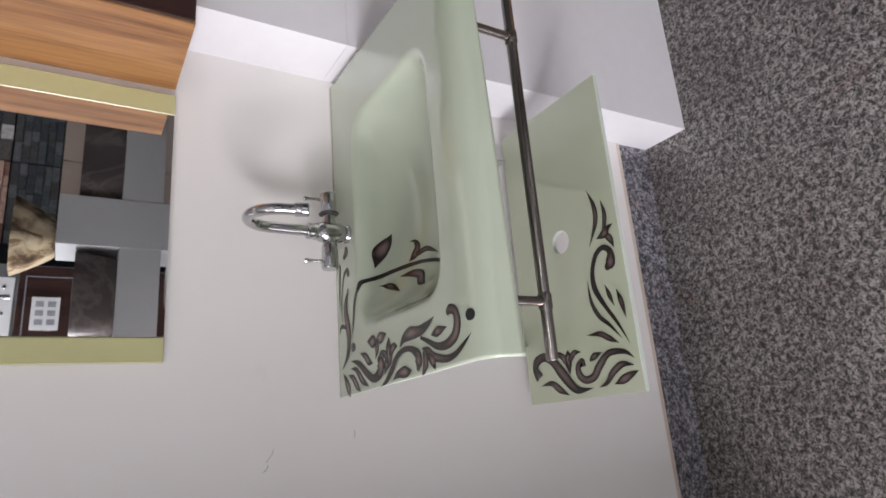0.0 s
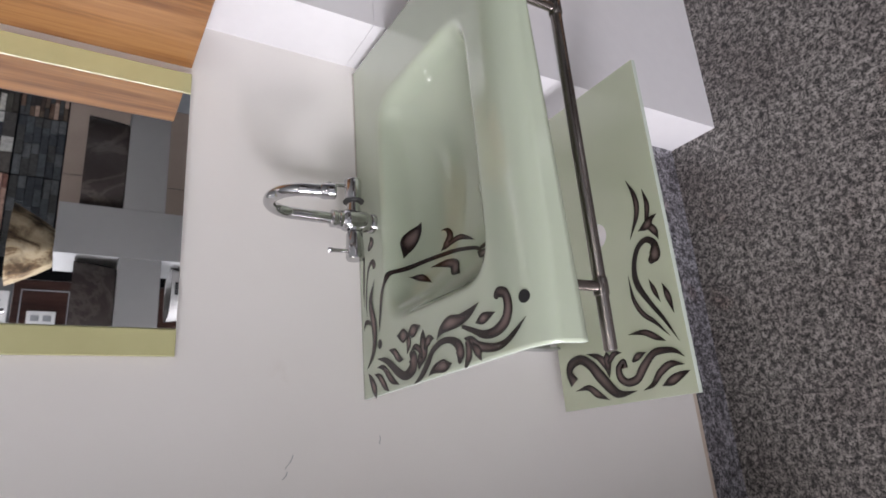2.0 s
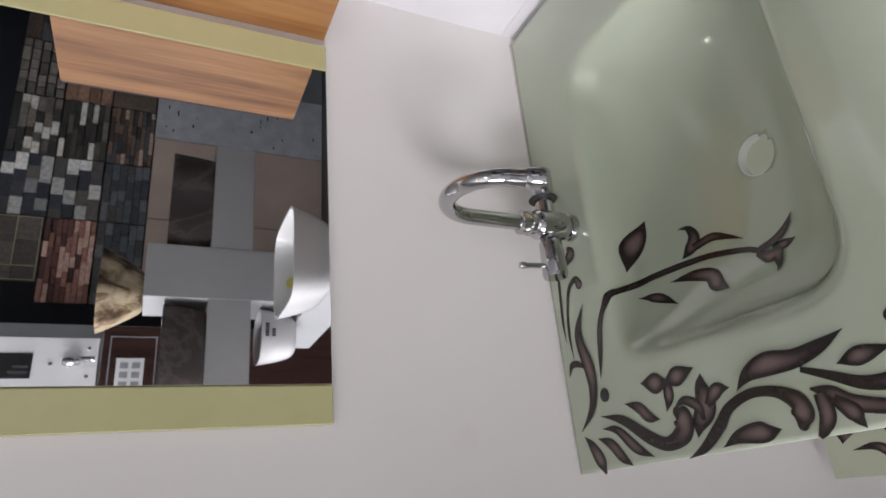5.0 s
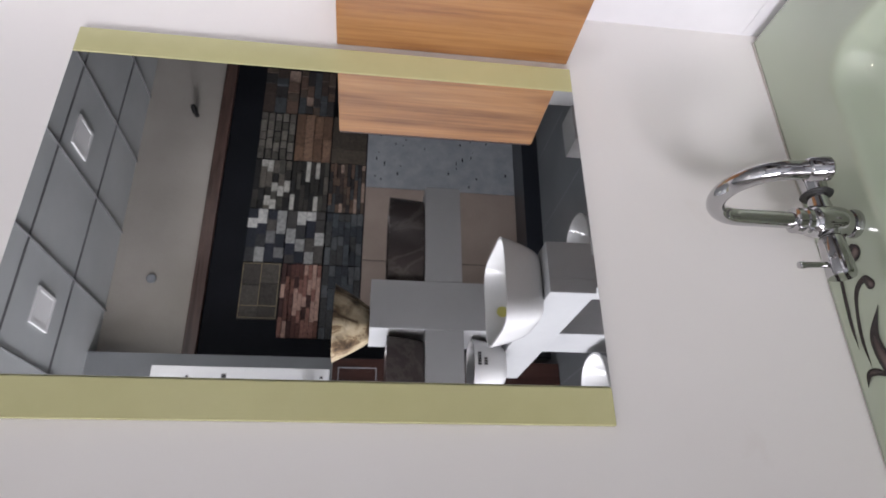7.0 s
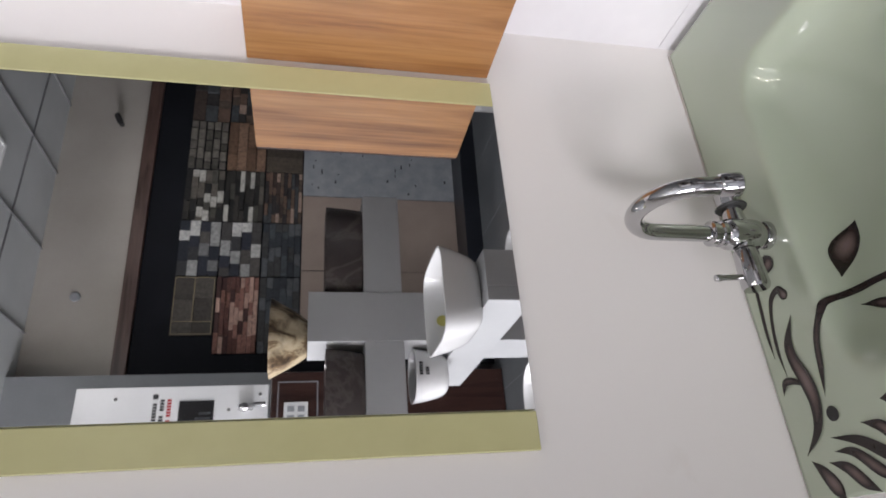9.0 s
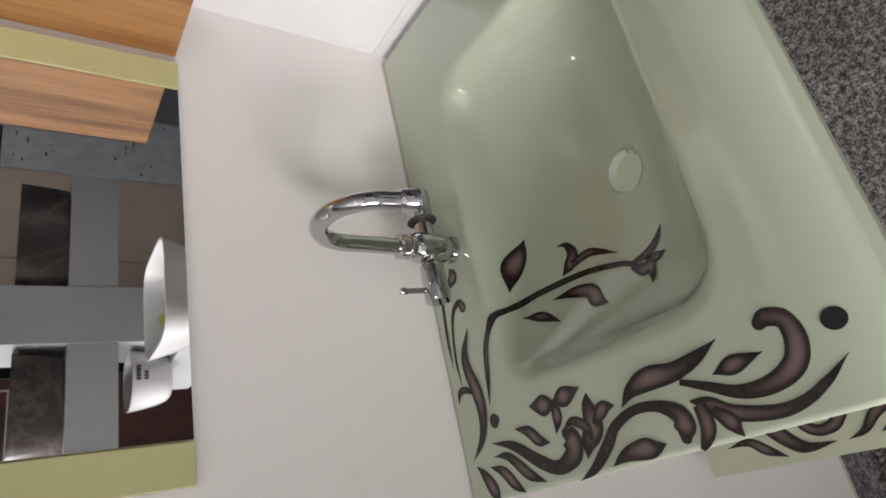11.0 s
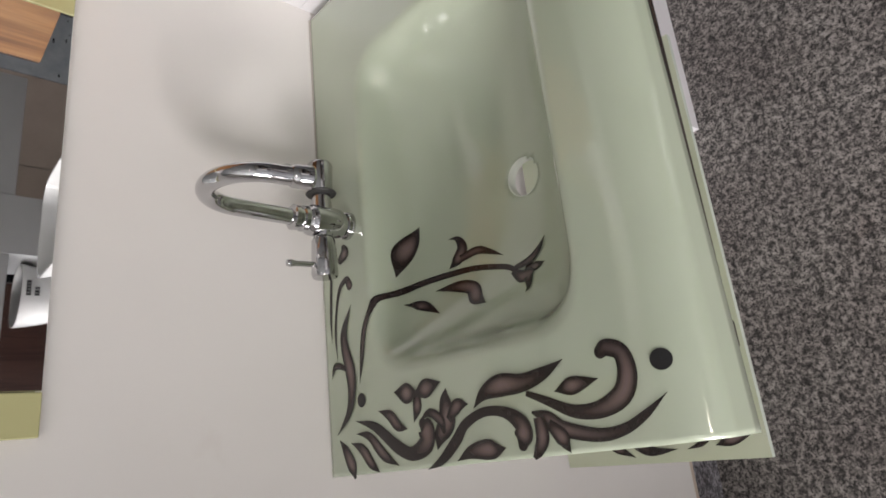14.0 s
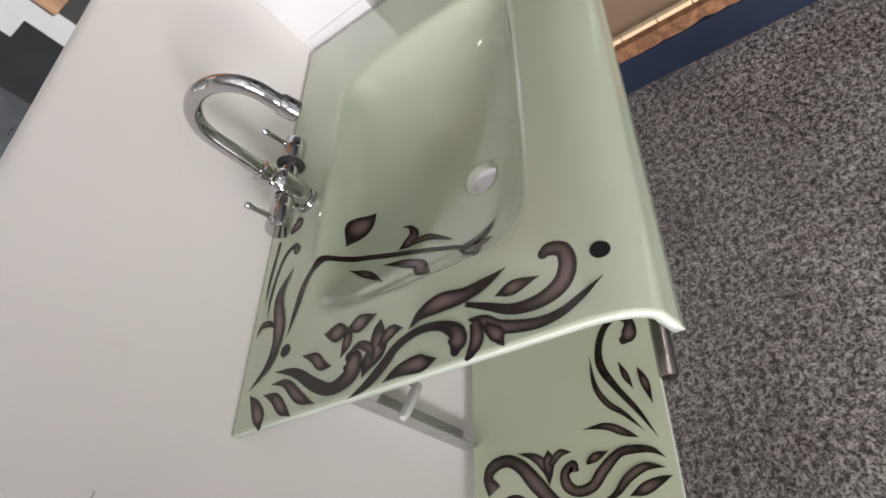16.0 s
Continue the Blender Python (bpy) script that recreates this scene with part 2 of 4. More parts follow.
def part(name, bm, mat, parent=None, label="", smooth=False):
    me = bpy.data.meshes.new(name)
    bm.to_mesh(me)
    bm.free()
    me.materials.append(mat)
    if smooth:
        for p in me.polygons:
            p.use_smooth = True
    ob = new(name, me)
    if parent is not None:
        ob.parent = parent
        ob.matrix_parent_inverse = WORLD_OF.get(parent, Matrix()).inverted()
    if label:
        ob["label"] = label
    return ob


def structure(name, bm, mat, label, category):
    return tagged(part(name, bm, mat), label, category, kind="structure")


def bm_box(x0, x1, y0, y1, z0, z1, bevel=0.0, segments=2, bm=None):
    bm = bm or bmesh.new()
    made = bmesh.ops.create_cube(bm, size=1)
    for v in made["verts"]:
        v.co = Vector(((x0 + x1) / 2 + v.co.x * (x1 - x0), (y0 + y1) / 2 + v.co.y * (y1 - y0), (z0 + z1) / 2 + v.co.z * (z1 - z0)))
    if bevel:
        edges = {e for v in made["verts"] for e in v.link_edges}
        bmesh.ops.bevel(bm, geom=list(edges), offset=bevel, segments=segments, affect="EDGES", profile=0.5)
    return bm


def bm_tube(points, radii, sides=20, closed=True, bm=None):
    """A tube along points; one radius for each."""
    bm = bm or bmesh.new()
    pts = [Vector(p) for p in points]
    if not hasattr(radii, "__len__"):
        radii = [radii] * len(pts)
    rings, side = [], None
    for i, p in enumerate(pts):
        d = (pts[min(i + 1, len(pts) - 1)] - pts[max(i - 1, 0)])
        d = d.normalized() if d.length > 1e-9 else Vector((0, 0, 1))
        if side is None:
            side = d.orthogonal().normalized()
        side = (side - d * side.dot(d)).normalized()
        up = d.cross(side)
        rings.append([bm.verts.new(p + (side * math.cos(a) + up * math.sin(a)) * radii[i]) for a in (2 * math.pi * k / sides for k in range(sides))])
    for a, b in zip(rings, rings[1:]):
        for k in range(sides):
            bm.faces.new((a[k], a[(k + 1) % sides], b[(k + 1) % sides], b[k]))
    if closed:
        bm.faces.new(rings[0][::-1])
        bm.faces.new(rings[-1])
    bmesh.ops.recalc_face_normals(bm, faces=bm.faces[:])
    return bm


def bm_turned(axis_from, axis_to, profile, sides=32, bm=None):
    """A turned body: profile holds (share of the way, radius)."""
    a, b = Vector(axis_from), Vector(axis_to)
    bm = bm or bmesh.new()
    d = (b - a).normalized()
    s = d.orthogonal().normalized()
    u = d.cross(s)
    rings = [[bm.verts.new(a + (b - a) * t + (s * math.cos(w) + u * math.sin(w)) * r) for w in (2 * math.pi * k / sides for k in range(sides))] for t, r in profile]
    for p, q in zip(rings, rings[1:]):
        for k in range(sides):
            bm.faces.new((p[k], p[(k + 1) % sides], q[(k + 1) % sides], q[k]))
    bm.faces.new(rings[0][::-1])
    bm.faces.new(rings[-1])
    bmesh.ops.recalc_face_normals(bm, faces=bm.faces[:])
    return bm


def auto_smooth(ob, degrees=40):
    for p in ob.data.polygons:
        p.use_smooth = True
    ob.data.set_sharp_from_angle(angle=radians(degrees))
    return ob


# ---------- the alcove: wall board, pillar, floor ----------
BASIN_Z = 0.847
CEIL_Z = 3.13
structure("floor", bm_box(-4.7, 6.2, -3.95, 0.9, -0.12, 0.0), FLOOR, "grey speckled granite floor", "floor")
structure("wall_north", bm_box(-4.7, 0.60, 0.0, 0.045, 0.112, 3.2, 0.0), WALL, "cream painted wall board with scuffs, raised above the floor", "wall")
structure("trim", bm_box(-4.7, 0.60, 0.001, 0.044, 0.100, 0.112), EDGE_TAN, "bare tan bottom edge of the wall board", "trim")
structure("skirting", bm_box(-4.7, 0.60, 0.004, 0.044, 0.0, 0.0995), SKIRT, "blue-grey speckled granite skirting under the wall board", "skirting")
pillar = bm_box(0.566, 1.02, -0.117, 0.03, 0.86, 3.2)
bm_box(0.566, 1.02, -0.117, 0.03, 0.0, 0.8595, bm=pillar)
bmesh.ops.remove_doubles(pillar, verts=pillar.verts[:], dist=0.0005)
for v in pillar.verts:  # the boards lean away from the basin towards the floor
    v.co.x += 0.014 if v.co.z < 0.1 and v.co.x < 0.8 else 0
structure("wall_pillar", pillar, PILLAR_WHITE, "white laminated boxed pillar beside the basin", "wall")
structure("wall_back", bm_box(-4.7, 6.2, 0.9, 1.0, 0.0, 3.3), SIDE_PAINT, "plain grey wall behind the boards", "wall")
structure("wall_behind", bm_box(1.02, 6.2, 0.03, 0.1, 0.0, 3.3), SIDE_PAINT, "plain grey wall beside the pillar", "wall")
structure("wall_east", bm_box(6.2, 6.3, -4.0, 1.0, 0.0, 3.3), SIDE_PAINT, "plain grey side wall", "wall")

# shop front side: wall pieces round a wide opening
structure("wall_west", bm_box(-4.8, -4.7, -0.6, 1.0, 0.0, 3.3), SIDE_PAINT, "plain wall beside the wide shop opening", "wall")
structure("wall_west_far", bm_box(-4.8, -4.7, -4.4, -3.4, 0.0, 3.3), SIDE_PAINT, "plain wall beside the wide shop opening", "wall")
structure("wall_west_top", bm_box(-4.8, -4.7, -3.4, -0.6, 3.0, 3.3), SIDE_PAINT, "plain wall over the wide shop opening", "wall")
# added pier, out of view: blocks part of the daylight to darken the low-x wall
structure("shade_pier", bm_box(-1.05, -0.95, -0.60, -0.001, 0.0, CEIL_Z - 0.002), WALL, "added unseen pier that shades the alcove wall", "wall")
structure("ground", bm_box(-60, -4.8, -40, 40, -0.3, -0.12), FLOOR, "plain paving outside the shop", "ground")

# ceiling of square boards in a dark grid, with recessed square lamps
bm = bm_box(-4.7, 6.2, -3.95, 0.9, CEIL_Z + 0.012, CEIL_Z + 0.1)
structure("ceiling", bm, CEILING, "pale grey suspended ceiling of square boards", "ceiling")
bm = bmesh.new()
for i in range(-7, 11):
    bm_box(0.31 + 0.6 * i - 0.003, 0.31 + 0.6 * i + 0.003, -3.9, 0.88, CEIL_Z, CEIL_Z + 0.012, bm=bm)
for j in range(-6, 2):
    bm_box(-4.68, 6.15, -0.28 + 0.6 * j - 0.003, -0.28 + 0.6 * j + 0.003, CEIL_Z + 0.001, CEIL_Z + 0.0115, bm=bm)
structure("ceiling_grid", bm, GRID_GREY, "dark grey ceiling grid", "ceiling")


def ceiling_lamp(x, y):
    lamp = thing("ceiling_lamp", x, y, CEIL_Z, "small square recessed white ceiling lamp", "ceiling lamp", "ceiling lamps")
    part("diffuser", bm_box(x - 0.085, x + 0.085, y - 0.085, y + 0.085, CEIL_Z + 0.004, CEIL_Z + 0.0119), LAMP_WHITE, lamp)
    bm = bmesh.new()
    for s in (-1, 1):
        bm_box(x - 0.105, x + 0.105, y + s * 0.095 - 0.01, y + s * 0.095 + 0.01, CEIL_Z - 0.001, CEIL_Z + 0.0119, bm=bm)
        bm_box(x + s * 0.095 - 0.01, x + s * 0.095 + 0.01, y - 0.085, y + 0.085, CEIL_Z - 0.0005, CEIL_Z + 0.0119, bm=bm)
    part("frame", bm, LAMP_WHITE, lamp)


for px, py in PANEL_SPOTS:
    ceiling_lamp(px, py)
for px, py, watts in DOWNLIGHT_SPOTS:
    dl = thing("downlight", px, py, CEIL_Z, "small round recessed downlight added out of view", "downlight", "downlights")
    auto_smooth(part("trim_ring", bm_turned((px, py, CEIL_Z + 0.0119), (px, py, CEIL_Z - 0.004), [(0, 0.065), (0.7, 0.065), (1, 0.055)], 28), CERAMIC, dl))

# added bodies that stand behind the display wall's fill beams
for eye, aim in FILL_SPOT_AIMS:
    x, y, z = eye
    sp = thing("spotlight", x, y, CEIL_Z, "added white spotlight body for the display wall fill", "spotlight", "spotlights")
    auto_smooth(part("stem", bm_tube([(x, y + 0.03, CEIL_Z + 0.0119), (x, y + 0.03, z + 0.03)], 0.008, 12), CERAMIC, sp))
    d = (Vector(aim) - Vector(eye)).normalized()
    auto_smooth(part("head", bm_turned(Vector(eye) - d * 0.14, Vector(eye) - d * 0.045, [(0, 0.03), (0.1, 0.038), (1, 0.042)], 24), CERAMIC, sp))

# ---------- glass basin ----------
BX, BY = 0.2640, -0.2270
BOWL_X0, BOWL_X1, BOWL_BACK, BOWL_FRONT, CORNER = 0.0915, 0.4475, -0.0850, -0.3275, 0.055


FLAT_Y, BEND_Y, BEND_Z = -0.3540, 0.0515, 0.0260


def front_bend(y):
    f = min(0.999, max(0.0, (FLAT_Y - y) / BEND_Y))
    return BEND_Z * (1 - math.sqrt(1 - f * f))


def basin_z(x, y):
    """The top of the basin: a flat rim, a rounded lip, steep back and front, longer slopes at both ends."""
    qx = abs(x - (BOWL_X0 + BOWL_X1) / 2) - ((BOWL_X1 - BOWL_X0) / 2 - CORNER)
    qy = abs(y - (BOWL_BACK + BOWL_FRONT) / 2) - ((BOWL_BACK - BOWL_FRONT) / 2 - CORNER)
    d = CORNER - math.hypot(max(qx, 0), max(qy, 0)) - min(max(qx, qy), 0)
    rim = min(1.0, max(0.0, (d + 0.008) / 0.032))
    drop = 0.108 * rim * rim * (3 - 2 * rim)
    for reach, length in ((x - BOWL_X0, 0.050), (BOWL_X1 - x, 0.058), (BOWL_BACK - y, 0.046), (y - BOWL_FRONT, 0.034)):
        drop *= 1 - math.exp(-max(0.0, reach + 0.002) / length)
    return BASIN_Z - drop + 0.010 * min(0.0, y) - front_bend(y)


def glass_basin():
    basin = thing("glass_basin", 0.28, -0.2, BASIN_Z - 0.13, "pale green glass wash basin with brown floral ornament on wall", "wash basin")
    bm = bmesh.new()
    W, nx, ny, hole = 0.551, 132, 92, 0.0200
    flat_y = FLAT_Y
    rows = [(-0.002 + (flat_y + 0.002) * j / ny, None) for j in range(ny + 1)]
    arc = [(flat_y - BEND_Y * math.sin(a), BEND_Z * (1 - math.cos(a))) for a in (radians(k * 90 / 14) for k in range(1, 15))]
    skirt = [(flat_y - BEND_Y - 0.001 * k, BEND_Z + 0.008 * k) for k in range(1, 4)]
    grid = []
    for y, drop in rows + arc + skirt:
        line = []
        for i in range(nx + 1):
            x = 0.001 + W * i / nx + 0.008 * (-y / 0.4) * (1 - i / nx)
            px, py = x, y
            if drop is None:
                r = math.hypot(px - BX, py - BY)
                if 0 < abs(r - hole) < 0.0026:
                    px, py = BX + (px - BX) * hole / r, BY + (py - BY) * hole / r
            if drop is not None and drop > BEND_Z:  # the hanging edge is shorter at the pillar end
                drop_here = BEND_Z + (drop - BEND_Z) * (1 - 0.88 * i / nx)
            else:
                drop_here = drop
            z = basin_z(px, py) if drop is None else basin_z(px, flat_y) - drop_here
            line.append(bm.verts.new((px, py, z)))
        grid.append(line)
    for a, b in zip(grid, grid[1:]):
        for i in range(nx):
            quad = (a[i], b[i], b[i + 1], a[i + 1])
            if all(math.hypot(v.co.x - BX, v.co.y - BY) < hole + 0.0004 for v in quad):
                continue
            bm.faces.new(quad)
    loose = [v for v in bm.verts if not v.link_faces]
    bmesh.ops.delete(bm, geom=loose, context="VERTS")
    bmesh.ops.recalc_face_normals(bm, faces=bm.faces[:])
    if bm.faces[0].normal.z < 0:
        bmesh.ops.reverse_faces(bm, faces=bm.faces[:])
    bowl = part("bowl", bm, GLASS_GREEN, basin, smooth=True)
    bowl.data.materials.append(GLASS_EDGE)
    solid = bowl.modifiers.new("thickness", "SOLIDIFY")
    solid.thickness, solid.offset, solid.material_offset_rim = 0.008, -1, 1
    zc = basin_z(BX, BY)
    ring = bmesh.new()
    n, prof = 40, [(0.0190, 0.0030), (0.0194, 0.0034), (0.0200, 0.0034), (0.0206, 0.0022)]
    loops = [[ring.verts.new((BX + r * math.cos(a), BY + r * math.sin(a), zc - 0.003 + h)) for a in (2 * math.pi * k / n for k in range(n))] for r, h in prof]
    loops.insert(0, [ring.verts.new((v.co.x, v.co.y, zc - 0.010)) for v in loops[0]])
    for a, b in zip(loops, loops[1:]):
        for k in range(n):
            ring.faces.new((a[k], a[(k + 1) % n], b[(k + 1) % n], b[k]))
    bmesh.ops.recalc_face_normals(ring, faces=ring.faces[:])
    part("drain_ring", ring, GLASS_RIM, basin, "pale polished rim of the drain hole", True)
    return basin


basin = glass_basin()

# ---------- lower glass shelf ----------
SHELF_Z = 0.481
SX0, SX1, SY0, SY1 = -0.0295, 0.5055, -0.0195, -0.2885


def glass_shelf():
    shelf = thing("glass_shelf", 0.24, -0.14, SHELF_Z - 0.008, "yellow-green painted glass shelf with brown floral ornament below the basin", "shelf")
    bm = bmesh.new()
    cx, cy, r, n = 0.243, -0.153, 0.0212, 48
    inner, outer = [], []
    for k in range(n):
        a = 2 * math.pi * (k + 0.5) / n
        c, s = math.cos(a), math.sin(a)
        t = min((SX1 - cx) / c if c > 0 else (SX0 - cx) / c, (SY0 - cy) / s if s > 0 else (SY1 - cy) / s)
        inner.append((cx + r * c, cy + r * s))
        outer.append((cx + t * c, cy + t * s))
    def loop(pts, z):
        return [bm.verts.new((x, y, z)) for x, y in pts]
    # square corners take the nearest rim vertex
    for X in (SX0, SX1):
        for Y in (SY0, SY1):
            i = min(range(n), key=lambda k: math.hypot(outer[k][0] - X, outer[k][1] - Y))
            outer[i] = (X, Y)
    ti, to, bi, bo = loop(inner, SHELF_Z), loop(outer, SHELF_Z), loop(inner, SHELF_Z - 0.008), loop(outer, SHELF_Z - 0.008)
    for k in range(n):
        j = (k + 1) % n
        bm.faces.new((ti[k], to[k], to[j], ti[j]))
        bm.faces.new((bi[k], bi[j], bo[j], bo[k]))
        bm.faces.new((to[k], bo[k], bo[j], to[j])).material_index = 1
        bm.faces.new((ti[k], ti[j], bi[j], bi[k])).material_index = 1
    bmesh.ops.recalc_face_normals(bm, faces=bm.faces[:])
    pane = part("pane", bm, GLASS_SHELF, shelf)
    pane.data.materials.append(GLASS_EDGE)
    return shelf


shelf = glass_shelf()

# ---------- bracket frame and towel rod ----------


def bracket(x, inward):
    b = thing("wall_bracket", x, -0.01, SHELF_Z, "grey zinc angle bracket joining basin and shelf to the wall", "bracket", "wall brackets")
    bm = bm_box(x, x + inward * 0.026, -0.003, -0.0002, SHELF_Z + 0.001, BASIN_Z - 0.012)
    part("wall_flange", bm, ZINC, b)
    part("side_flange", bm_box(x - 0.0015, x + 0.0015, -0.028, -0.003, SHELF_Z + 0.001, BASIN_Z - 0.012), ZINC, b)
    bm = bmesh.new()
    tri = [(-0.0285, BASIN_Z - 0.16), (-0.0285, BASIN_Z - 0.115), (-0.085, BASIN_Z - 0.115), (-0.085, BASIN_Z - 0.122)]
    a = [bm.verts.new((x - 0.0014, y, z)) for y, z in tri]
    c = [bm.verts.new((x + 0.0014, y, z)) for y, z in tri]
    bm.faces.new(a), bm.faces.new(c[::-1])
    for k in range(4):
        bm.faces.new((a[k], c[k], c[(k + 1) % 4], a[(k + 1) % 4]))
    bmesh.ops.recalc_face_normals(bm, faces=bm.faces[:])
    part("gusset", bm, ZINC, b)
    for z in (SHELF_Z + 0.03, BASIN_Z - 0.09):
        part("screw", bm_turned((x + inward * 0.013, -0.003, z), (x + inward * 0.013, -0.006, z), [(0, 0.005), (0.6, 0.005), (1, 0.003)], 14), CHROME, b)
    return b


bracket(0.078, 1)
bracket(0.455, -1)
peg = thing("support_peg", 0.15, -0.012, 0.62, "white plastic peg on the wall under the basin", "peg")
auto_smooth(part("peg_body", bm_tube([(0.140, -0.0005, 0.596), (0.122, -0.024, 0.610), (0.074, -0.032, 0.641), (0.069, -0.033, 0.644)], [0.006, 0.0065, 0.0065, 0.004], 16), CERAMIC, peg))
tagged(auto_smooth(part("sealant_bead", bm_tube([(0.30, -0.0012, BASIN_Z + 0.0002), (0.42, -0.0013, BASIN_Z + 0.0003), (0.552, -0.0015, BASIN_Z + 0.0003)], [0.0008, 0.0011, 0.0015], 10), SEALANT)), "thin grey-brown sealant bead along the basin back", "sealant")


def towel_rod():
    y, z = -0.372, 0.726
    rod = thing("towel_rod", 0.265, y, z, "dark polished steel towel rod hung under the basin front", "towel rod")
    x0, x1 = 0.008, 0.524
    auto_smooth(part("rail", bm_tube([(x0, y, z), (x0 + 0.002, y, z), (x1 - 0.002, y, z), (x1, y, z)], [0.0062, 0.0074, 0.0074, 0.0062], 24), STEEL, rod))
    for x in (0.079, 0.453):
        auto_smooth(part("standoff", bm_tube([(x, y, z), (x, y, BASIN_Z - 0.0115)], 0.006, 18), STEEL, rod, "chrome standoff"))
        auto_smooth(part("clamp", bm_turned((x - 0.011, y, z), (x + 0.011, y, z), [(0, 0.0075), (0.1, 0.0088), (0.9, 0.0088), (1, 0.0075)], 24), STEEL, rod))
    return rod


towel_rod()

# ---------- swan-neck mixer tap ----------


def mixer_tap():
    cx, cy = 0.254, -0.056
    z0 = BASIN_Z
    tap = thing("mixer_tap", cx, cy, z0, "polished chrome swan-neck mixer tap with two pin levers", "tap")
    auto_smooth(part("base", bm_turned((cx, cy, z0 - 0.001), (cx, cy, z0 + 0.006), [(0, 0.0150), (0.5, 0.0150), (1, 0.0140)]), CHROME, tap))
    auto_smooth(part("body", bm_turned((cx, cy, z0 + 0.005), (cx, cy, z0 + 0.051), [(0, 0.0125), (0.08, 0.0135), (0.2, 0.0160), (0.32, 0.0166), (0.8, 0.0166), (0.92, 0.0155), (1, 0.012)]), CHROME, tap))
    auto_smooth(part("collar", bm_turned((cx, cy, z0 + 0.049), (cx, cy, z0 + 0.068), [(0, 0.0115), (0.1, 0.0135), (0.35, 0.0135), (0.42, 0.0115), (0.55, 0.0115), (0.62, 0.013), (0.9, 0.013), (1, 0.0105)]), CHROME, tap))
    r, top = 0.0435, z0 + 0.124
    swing = radians(-1.3)
    path = [(0, z0 + 0.064), (0, z0 + 0.085), (0, z0 + 0.105)]
    path += [(r - r * math.cos(a), top + r * math.sin(a)) for a in (math.pi * k / 22 for k in range(0, 22))]
    path += [(2 * r + 0.001 * k, top - 0.004 * k) for k in range(0, 3)]
    pts = [(cx + s * math.sin(swing), cy - s * math.cos(swing), z) for s, z in path]
    auto_smooth(part("spout", bm_tube(pts, 0.0084, 22), CHROME, tap))
    e0, e1 = Vector(pts[-1]), Vector(pts[-1]) + (Vector(pts[-1]) - Vector(pts[-2])).normalized() * 0.02
    auto_smooth(part("nozzle", bm_turned(e0, e1, [(0, 0.0088), (0.1, 0.0104), (0.9, 0.0104), (1, 0.0085)]), CHROME, tap))
    hz = z0 + 0.031
    for s in (-1, 1):
        start = 0.0325 if s > 0 else 0.0190
        auto_smooth(part("valve_neck", bm_turned((cx + s * 0.012, cy, hz), (cx + s * (start - 0.002), cy, hz), [(0, 0.0115), (0.7, 0.0098), (1, 0.0098)]), CHROME, tap))
        if s > 0:
            auto_smooth(part("seal", bm_turned((cx + s * 0.0300, cy, hz), (cx + s * 0.0330, cy, hz), [(0, 0.0150), (0.5, 0.0160), (1, 0.0150)]), RUBBER, tap, "black rubber ring"))
        knob = auto_smooth(part("handle", bm_turned((cx + s * start, cy, hz), (cx + s * (0.066 if s > 0 else 0.060), cy, hz), [(0, 0.0112), (0.06, 0.0122), (0.92, 0.0136), (1, 0.0122)]), CHROME, tap))
        x = cx + (0.0555 if s > 0 else -0.0475)
        auto_smooth(part("lever", bm_tube([(x, cy, hz + 0.010), (x, cy + 0.003, hz + 0.032), (x, cy + 0.0035, hz + 0.036), (x, cy + 0.004, hz + 0.040)], [0.0029, 0.0029, 0.0040, 0.0032], 14), CHROME, knob))
    return tap


mixer_tap()

# ---------- mirror ----------


def wall_mirror():
    x0, x1, z0, z1 = 0.0595, 0.473, 1.106, 1.652
    m = thing("wall_mirror", (x0 + x1) / 2, -0.003, z0, "frameless wall mirror with pale yellow borders down both sides", "mirror")
    part("backing", bm_box(x0 + 0.004, x1 - 0.004, -0.003, -0.0004, z0 + 0.004, z1 - 0.004), BLACK, m)
    part("mirror_glass", bm_box(x0 + 0.0345, x1 - 0.0345, -0.0085, -0.003, z0, z1, 0.0006, 1), MIRROR, m)
    part("border", bm_box(x0, x0 + 0.034, -0.0088, -0.003, z0, z1, 0.0008, 1), STRIP_YELLOW, m, "pale yellow painted border")
    part("border", bm_box(x1 - 0.034, x1, -0.0088, -0.003, z0, z1, 0.0008, 1), STRIP_YELLOW, m, "pale yellow painted border")


wall_mirror()

# ---------- wooden wall box beside the mirror ----------


def wood_box():
    x0, x1, y0, y1, z0, z1 = 0.487, 1.05, -0.182, -0.118, 1.106, 1.380
    b = thing("wooden_wall_box", 0.75, -0.1, z0, "oak veneered wall box with dark brown front beside the mirror", "wall box")
    part("side_panel", bm_box(x0, 0.564, -0.180, -0.0006, z0, z1, 0.0012), OAK, b)
    part("bottom_panel", bm_box(0.565, x1, -0.180, -0.1165, z0, z0 + 0.018), OAK, b)
    part("front_panel", bm_box(x0 + 0.002, x1, -0.186, -0.1805, z0 + 0.001, z1 - 0.001, 0.001), DARK_WOOD, b, "dark brown front panel")
    part("inner_board", bm_box(0.565, x1, -0.1795, -0.1168, z0 + 0.019, z1), OAK, b)


wood_box()

